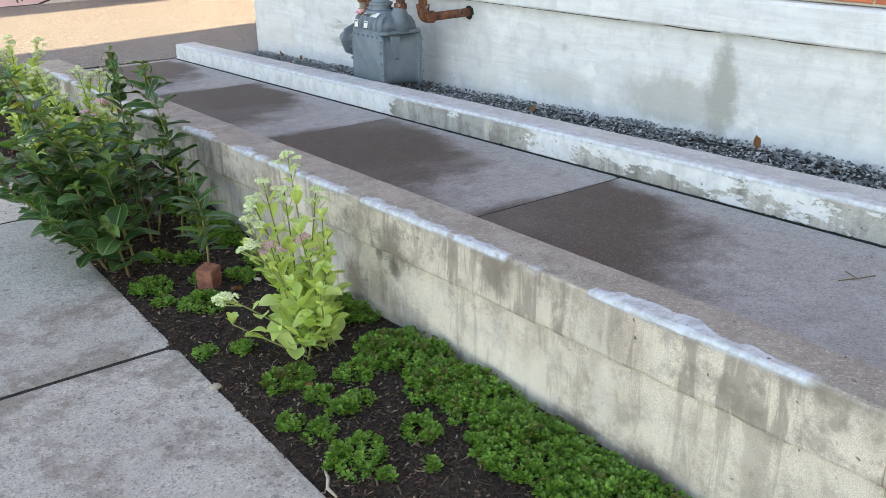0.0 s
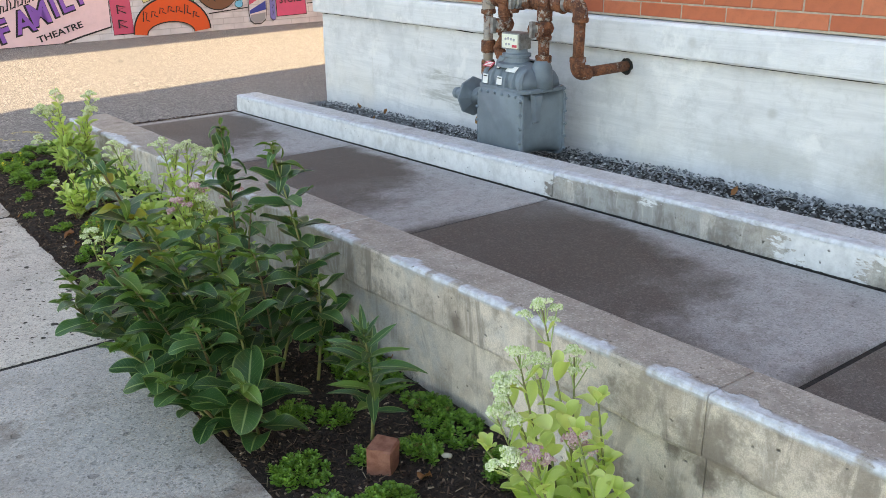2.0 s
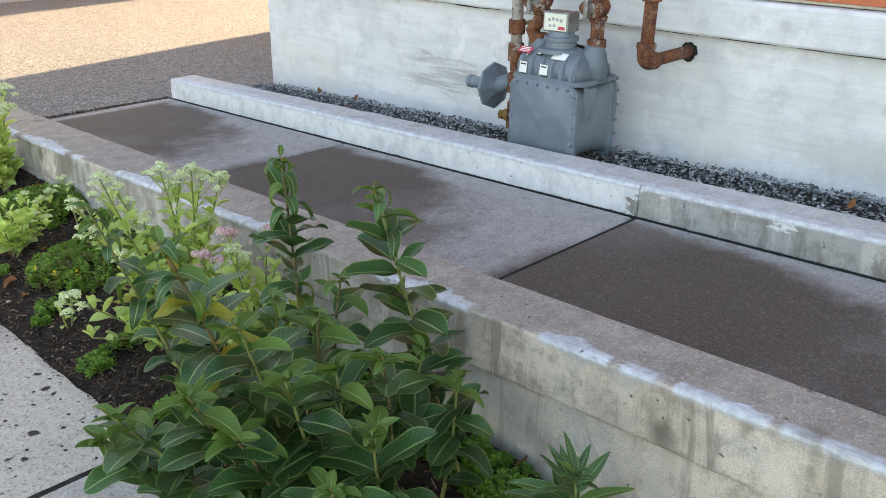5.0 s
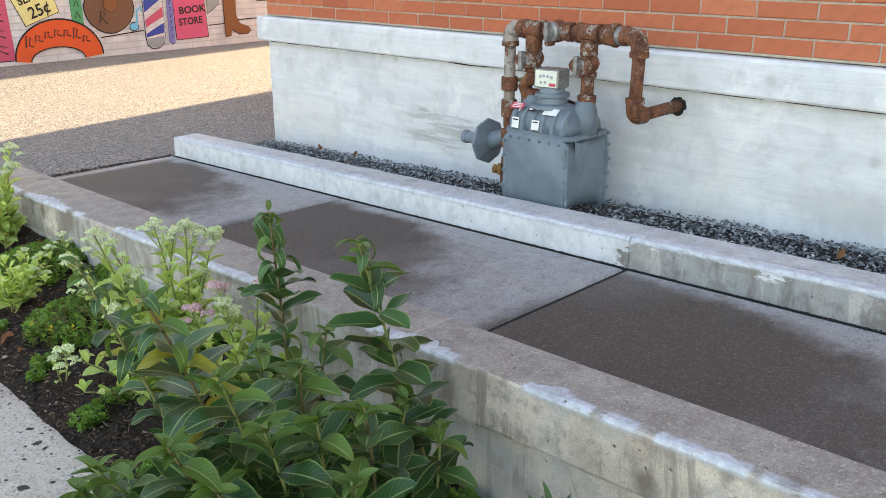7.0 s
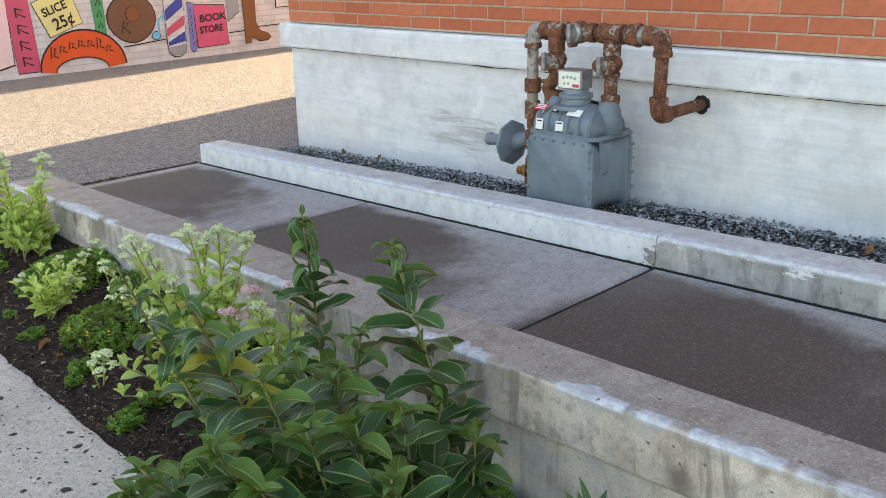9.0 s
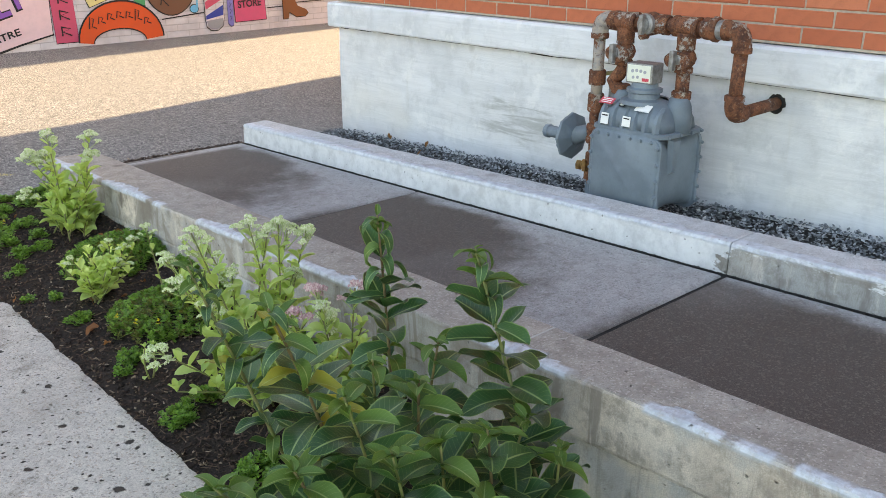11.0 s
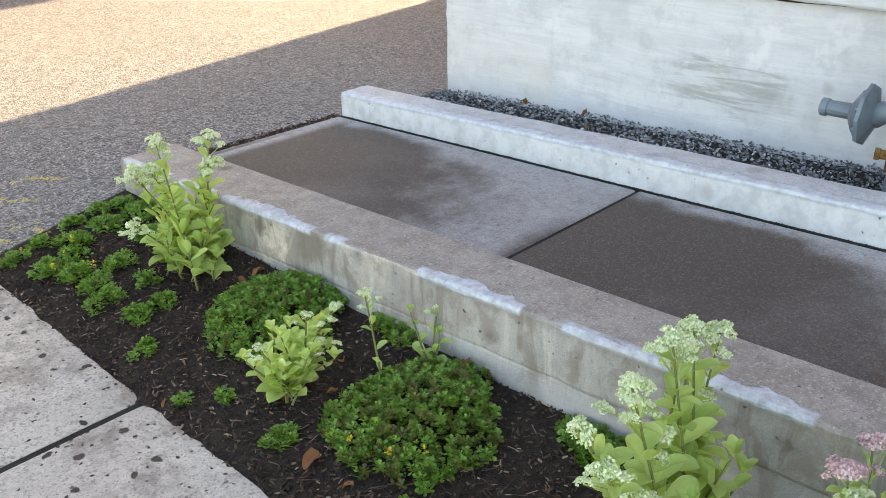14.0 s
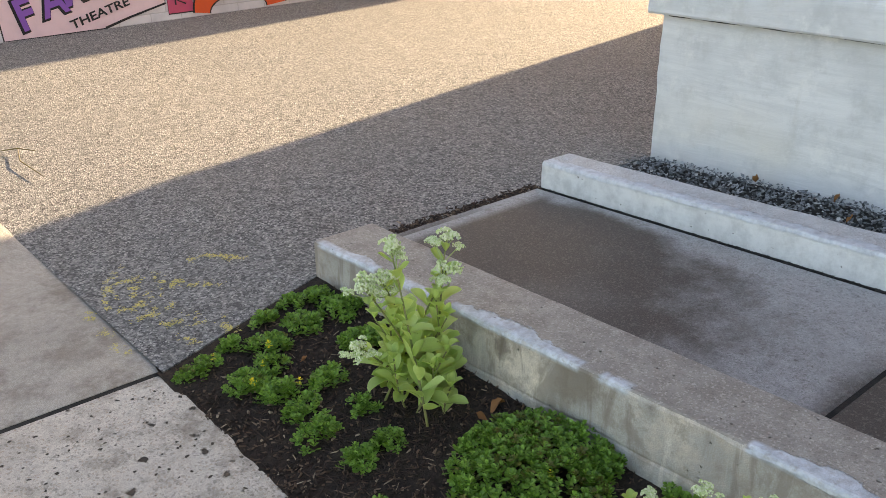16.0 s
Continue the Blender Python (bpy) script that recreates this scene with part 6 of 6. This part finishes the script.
for k, (cx, cy, rx, ry, high, red) in enumerate((
        (3.34, 5.90, 0.31, 0.31, 0.085, 0.2), (3.25, 5.04, 0.31, 0.29, 0.095, 0.38), (3.46, 0.52, 0.17, 0.17, 0.055, 0.4), (3.46, 0.13, 0.16, 0.17, 0.055, 0.15), (3.47, -0.30, 0.18, 0.20, 0.05, 0.05), (3.45, 0.88, 0.15, 0.16, 0.05, 0.5), (3.52, 0.74, 0.17, 0.25, 0.06, 0.3), (3.50, 0.36, 0.15, 0.24, 0.06, 0.1), (3.45, -0.05, 0.20, 0.26, 0.05, 0.1), (3.48, -0.50, 0.19, 0.28, 0.05, 0.1),
        (2.84, 7.10, 0.07, 0.06, 0.03, 0), (2.90, 6.90, 0.09, 0.08, 0.04, 0.1), (2.96, 6.78, 0.09, 0.07, 0.04, 0.1), (3.13, 6.74, 0.07, 0.07, 0.03, 0), (3.14, 6.53, 0.06, 0.06, 0.02, 0), (2.95, 6.52, 0.09, 0.06, 0.04, 0),
        (2.98, 6.32, 0.07, 0.05, 0.03, 0), (3.08, 6.32, 0.06, 0.05, 0.03, 0), (2.97, 6.65, 0.08, 0.06, 0.03, 0), (3.08, 7.06, 0.09, 0.08, 0.03, 0.1), (3.26, 7.12, 0.08, 0.09, 0.03, 0), (3.44, 7.10, 0.10, 0.09, 0.05, 0), (3.36, 6.84, 0.11, 0.09, 0.04, 0), (3.45, 6.62, 0.08, 0.1, 0.04, 0),
        (2.83, 5.75, 0.025, 0.025, 0, 0), (2.92, 5.64, 0.025, 0.03, 0.01, 0), (2.92, 5.33, 0.05, 0.04, 0.01, 0), (2.88, 6.10, 0.04, 0.04, 0.02, 0), (2.90, 4.25, 0.06, 0.06, 0.02, 0), (3.03, 4.30, 0.07, 0.06, 0.03, 0.1), (2.88, 4.72, 0.03, 0.03, 0.01, 0), (2.95, 4.80, 0.05, 0.05, 0.02, 0), (3.56, 5.45, 0.06, 0.12, 0.03, 0.2),
        (3.28, 0.82, 0.08, 0.07, 0.03, 0.1), (3.52, 1.30, 0.10, 0.14, 0.05, 0.1), (2.98, 0.37, 0.09, 0.08, 0.03, 0), (2.90, 2.18, 0.08, 0.08, 0.03, 0), (2.90, 1.96, 0.05, 0.05, 0.02, 0), (3.03, 1.83, 0.10, 0.08, 0.04, 0), (2.86, 1.38, 0.04, 0.04, 0.02, 0), (3.00, 1.31, 0.04, 0.05, 0.02, 0),
        (3.03, 0.96, 0.09, 0.08, 0.03, 0.5), (3.06, 0.77, 0.05, 0.05, 0.02, 0), (2.96, 0.58, 0.05, 0.05, 0.02, 0), (3.12, 0.63, 0.09, 0.05, 0.03, 0), (2.91, 0.70, 0.04, 0.04, 0.02, 0), (3.46, 2.62, 0.12, 0.16, 0.04, 0.1), (3.31, 2.03, 0.07, 0.07, 0.03, 0.1), (3.18, 2.42, 0.06, 0.06, 0.02, 0),
        (3.06, 2.52, 0.06, 0.06, 0.02, 0), (3.50, 2.15, 0.08, 0.18, 0.04, 0.1), (3.48, 1.72, 0.08, 0.12, 0.04, 0.1), (3.50, 2.90, 0.09, 0.14, 0.04, 0), (3.02, 0.22, 0.025, 0.025, 0.01, 0), (3.16, 0.15, 0.025, 0.025, 0.01, 0), (3.14, 2.10, 0.05, 0.05, 0.02, 0), (3.25, 0.35, 0.06, 0.07, 0.02, 0.2), (2.95, 3.75, 0.07, 0.07, 0.03, 0), (3.48, 3.3, 0.08, 0.2, 0.05, 0), (3.5, 4.5, 0.07, 0.15, 0.04, 0.2),
        (2.76, 7.10, 0.05, 0.04, 0.02, 0.2), (2.97, 7.16, 0.07, 0.05, 0.03, 0), (3.16, 7.24, 0.07, 0.05, 0.03, 0), (3.30, 7.28, 0.07, 0.05, 0.03, 0), (3.42, 7.26, 0.08, 0.06, 0.03, 0), (3.02, 6.95, 0.07, 0.06, 0.03, 0))):
    grow = 1.0 if rx > 0.14 or cy > 6.2 else 1.28
    if cy < 2.7:
        cx, cy = cx + 0.035, cy + 0.07
    cover_patch(cx, cy, rx * grow, ry * grow, high, 300 + k, red, cy > 4.9)

# ---------------------------------------------------------------- small things
PETAL = make_leaf("yellow_petal", (0.75, 0.58, 0.03), (0.85, 0.72, 0.06), (0.85, 0.70, 0.08), None, 0.3, 0.5, True)
for k, (x, y) in enumerate(((2.98, 6.93), (2.90, 6.86), (3.06, 7.02), (2.86, 7.08), (3.02, 6.74), (3.12, 4.88), (3.05, 4.96), (3.30, 5.80), (3.02, 5.10))):
    lift = 0.06 if y > 6 else 0.085
    tagged(part("yellow_flower", rosettes("yellow_flower", [(x, y, bed_z(x, y) + lift)], 0.0125, 500 + k, PETAL)), "tiny yellow star flower on the groundcover", "flower", "yellow flowers in the groundcover")
rng = random.Random(77)
for k, (x, y, size) in enumerate(((3.04, 5.51, 0.075), (3.15, 5.38, 0.07), (3.60, 5.86, 0.07), (3.56, 5.12, 0.09), (2.76, 5.77, 0.045), (3.58, 5.70, 0.06), (3.30, 5.46, 0.06), (3.60, 1.02, 0.065), (3.52, 0.60, 0.06), (3.58, 0.25, 0.07), (3.52, 1.48, 0.10), (3.55, 1.38, 0.09),
                                  (3.24, 1.95, 0.09), (3.34, 2.12, 0.07), (3.12, 0.92, 0.05), (2.84, 7.13, 0.06), (3.12, 6.90, 0.06), (3.25, 6.62, 0.07), (3.5, 6.2, 0.09), (3.40, 6.18, 0.07), (2.96, 5.18, 0.09), (3.02, 5.24, 0.07), (3.58, 2.72, 0.08), (3.32, 3.92, 0.08), (2.94, 5.0, 0.06), (3.22, 2.14, 0.06))):
    ob = tagged(new("dry_leaf", DEAD[k % 3]), "curled brown dead leaf lying on mulch", "dead leaf", "dead leaves in the bed")
    ob.matrix_basis = leaf_pose((x, y, bed_z(x, y) + 0.014), rng.uniform(0, 6.3), radians(rng.uniform(-5, 20)), size * 0.78, rng.uniform(-0.5, 0.5))
for x, y, size in ((5.93, 6.74, 0.07), (5.90, 6.28, 0.055), (5.70, 2.55, 0.06), (5.85, 0.9, 0.08), (5.66, 6.1, 0.05)):
    ob = tagged(new("dry_leaf", DEAD[1]), "rust-brown dead leaf lying on gravel", "dead leaf", "dead leaves on the gravel")
    ob.matrix_basis = leaf_pose((x, y, gravel_z(y) + 0.03), rng.uniform(0, 6.3), radians(rng.uniform(20, 55)), size, rng.uniform(-0.5, 0.5))


def broken_brick():
    bm = bmesh.new()
    loft(bm, [[(0.0 - a, -0.045 + b, z), (0.075 + b, -0.042 - a, z), (0.082, 0.048 - b, z), (-0.005 + a, 0.045, z)] for z, a, b in ((0.0, 0.0, 0.0), (0.06, 0.002, 0.003), (0.118, 0.003, 0.004), (0.125, -0.004, 0.008))])
    bmesh.ops.transform(bm, matrix=pose(3.150, 2.075, bed_z(3.18, 2.10) - 0.022, 3, -4, 35), verts=bm.verts)
    return bm


tagged(part("broken_brick", broken_brick(), CLAY), "broken red clay brick standing in the mulch", "brick")
bm = bmesh.new()
tube(bm, [(2.855, 0.28, -0.17), (2.845, 0.32, -0.155), (2.87, 0.36, -0.15), (2.885, 0.41, -0.16)], [0.004, 0.006, 0.006, 0.003], 7)
BLEACHED = make_plain("bleached_wood", (0.50, 0.46, 0.38), (0.36, 0.32, 0.26), 40, 0.85)
tagged(part("twig", bm, BLEACHED, smooth=True), "bleached bare twig on the mulch edge", "twig")
bm = bmesh.new()
tube(bm, [(2.99, 10.31, 0.01), (3.08, 10.26, 0.02), (3.16, 10.16, 0.01)], [0.003, 0.004, 0.002], 6)
tube(bm, [(3.08, 10.26, 0.015), (3.02, 10.0, 0.012), (3.04, 9.6, 0.008)], [0.003, 0.004, 0.0015], 6)
tagged(part("twig", bm, STEM_BROWN), "dry brown twig lying on asphalt", "twig")
bm = bmesh.new()
tube(bm, [(4.60, -0.30, ramp_z(-0.3) + 0.004), (4.66, -0.34, ramp_z(-0.34) + 0.008), (4.74, -0.36, ramp_z(-0.36) + 0.004)], 0.0025, 5)
tube(bm, [(4.66, -0.34, ramp_z(-0.34) + 0.006), (4.70, -0.27, ramp_z(-0.27) + 0.004)], 0.002, 5)
tagged(part("twig", bm, STEM_BROWN), "small forked twig lying on the ramp", "twig")
for x, y, s, lab in ((2.83, 1.19, 0.028, "pale pebble at the sidewalk edge"), (2.86, 5.02, 0.014, "white pebble lying in the mulch"), (3.44, 0.30, 0.022, "pale scrap of paper among groundcover"), (3.40, 2.02, 0.02, "small grey pebble in the mulch")):
    bm = bmesh.new()
    bmesh.ops.create_icosphere(bm, subdivisions=2, radius=1.0)
    for v in bm.verts:
        v.co *= 1 + 0.3 * wob(v.co.x + x, v.co.y + y, v.co.z, 1.5)
    bmesh.ops.transform(bm, matrix=Matrix.LocRotScale((x, y, bed_z(x, y) + 0.012), Euler((0.2, 0.1, x * 9)), (s, s * 0.7, s * 0.35)), verts=bm.verts)
    tagged(part("pebble", bm, BLEACHED, smooth=True), lab, "pebble")


def paint_marks():
    """Worn yellow survey marks: flakes of paint left on the tops of the stones."""
    rng = random.Random(9)
    verts, faces = [], []
    lines = (((2.92, 8.15), (2.80, 8.0), (2.76, 7.8)), ((2.86, 7.78), (2.95, 7.76), (3.04, 7.82), (3.10, 7.70), (3.18, 7.66)), ((3.18, 7.97), (3.28, 7.95), (3.38, 7.80)), ((2.78, 7.62), (2.88, 7.60)), ((2.86, 7.34), (2.88, 7.28)), ((3.05, 7.38), (3.02, 7.22)), ((2.74, 7.86), (2.71, 7.76)), ((3.02, 7.82), (3.0, 7.95)), ((2.98, 7.5), (2.92, 7.44)), ((2.80, 8.03), (2.95, 7.96)), ((2.76, 7.74), (2.95, 7.62)), ((2.84, 7.50), (2.97, 7.40)), ((2.90, 7.95), (2.84, 7.70)), ((2.648, 7.82), (2.650, 7.74)), ((2.64, 7.62), (2.655, 7.57)), ((2.645, 7.48), (2.66, 7.40)))
    for line in lines:
        for a, b in zip(line, line[1:]):
            n = int(260 * math.dist(a, b) / 0.1 * 0.75)
            for k in range(n):
                t = rng.random()
                x, y = a[0] + (b[0] - a[0]) * t + rng.gauss(0, 0.014), a[1] + (b[1] - a[1]) * t + rng.gauss(0, 0.016)
                dx = x - walk_x(y)
                z = -0.045 * max(0.0, 1 - dx / 0.9) + 0.010 * wob(x, y, 0, 0.7) + 0.0045
                if dx < 0.0:
                    z = walk_z(y) + 0.003
                if -0.012 < dx < 0.02 or wob(x, y, 4, 24) < 0.02:
                    continue
                o, r = len(verts), rng.uniform(0.0018, 0.0046)
                a0 = rng.uniform(0, 6)
                verts += [(x + r * rng.uniform(0.6, 1.2) * math.cos(a0 + q * 1.257), y + r * rng.uniform(0.6, 1.2) * math.sin(a0 + q * 1.257), z + rng.uniform(0, 0.0015)) for q in range(5)]
                faces.append(tuple(range(o, o + 5)))
    return raw("paint_mark", verts, faces, YELLOW_PAINT)


tagged(part("paint_mark", paint_marks()), "worn yellow paint marks on the asphalt", "paint mark", kind="stuff")

# ---------------------------------------------------------------- bricks of the wall, course by course
brick_meshes = []
for k in range(4):
    rr = random.Random(k)
    bm = bmesh.new()
    box(bm, 0.0, 0.09, -0.1475, 0.1475, -0.0385, 0.0385)
    bmesh.ops.bevel(bm, geom=[e for e in bm.edges if all(v.co.x < 0.01 for v in e.verts)], offset=0.004, segments=1, affect="EDGES")
    for v in bm.verts:
        v.co.y += rr.uniform(-0.0015, 0.0015)
        v.co.z += rr.uniform(-0.0012, 0.0012)
    brick_meshes.append(mesh_of("brick", bm, BRICK))
bm = bmesh.new()
box(bm, 0.0, 0.09, -0.071, 0.071, -0.0385, 0.0385)
bmesh.ops.bevel(bm, geom=[e for e in bm.edges if all(v.co.x < 0.01 for v in e.verts)], offset=0.004, segments=1, affect="EDGES")
half = mesh_of("brick", bm, BRICK)
rr = random.Random(21)
for course in range(6):
    z = 1.0785 + 0.0867 * (course + 0.5)
    y = 7.49 - (0.0 if course % 2 == 0 else 0.153)
    if course % 2:
        ob = part("brick", half)
        hang(ob, building, Matrix.Translation((6.0, 7.49 - 0.0735, z)))
    for k in range(44):
        ob = part("brick", brick_meshes[rr.randrange(4)])
        hang(ob, building, Matrix.Translation((6.0 + rr.uniform(-0.0015, 0.002), y - 0.305 * (k + 0.5), z + rr.uniform(-0.001, 0.001))))
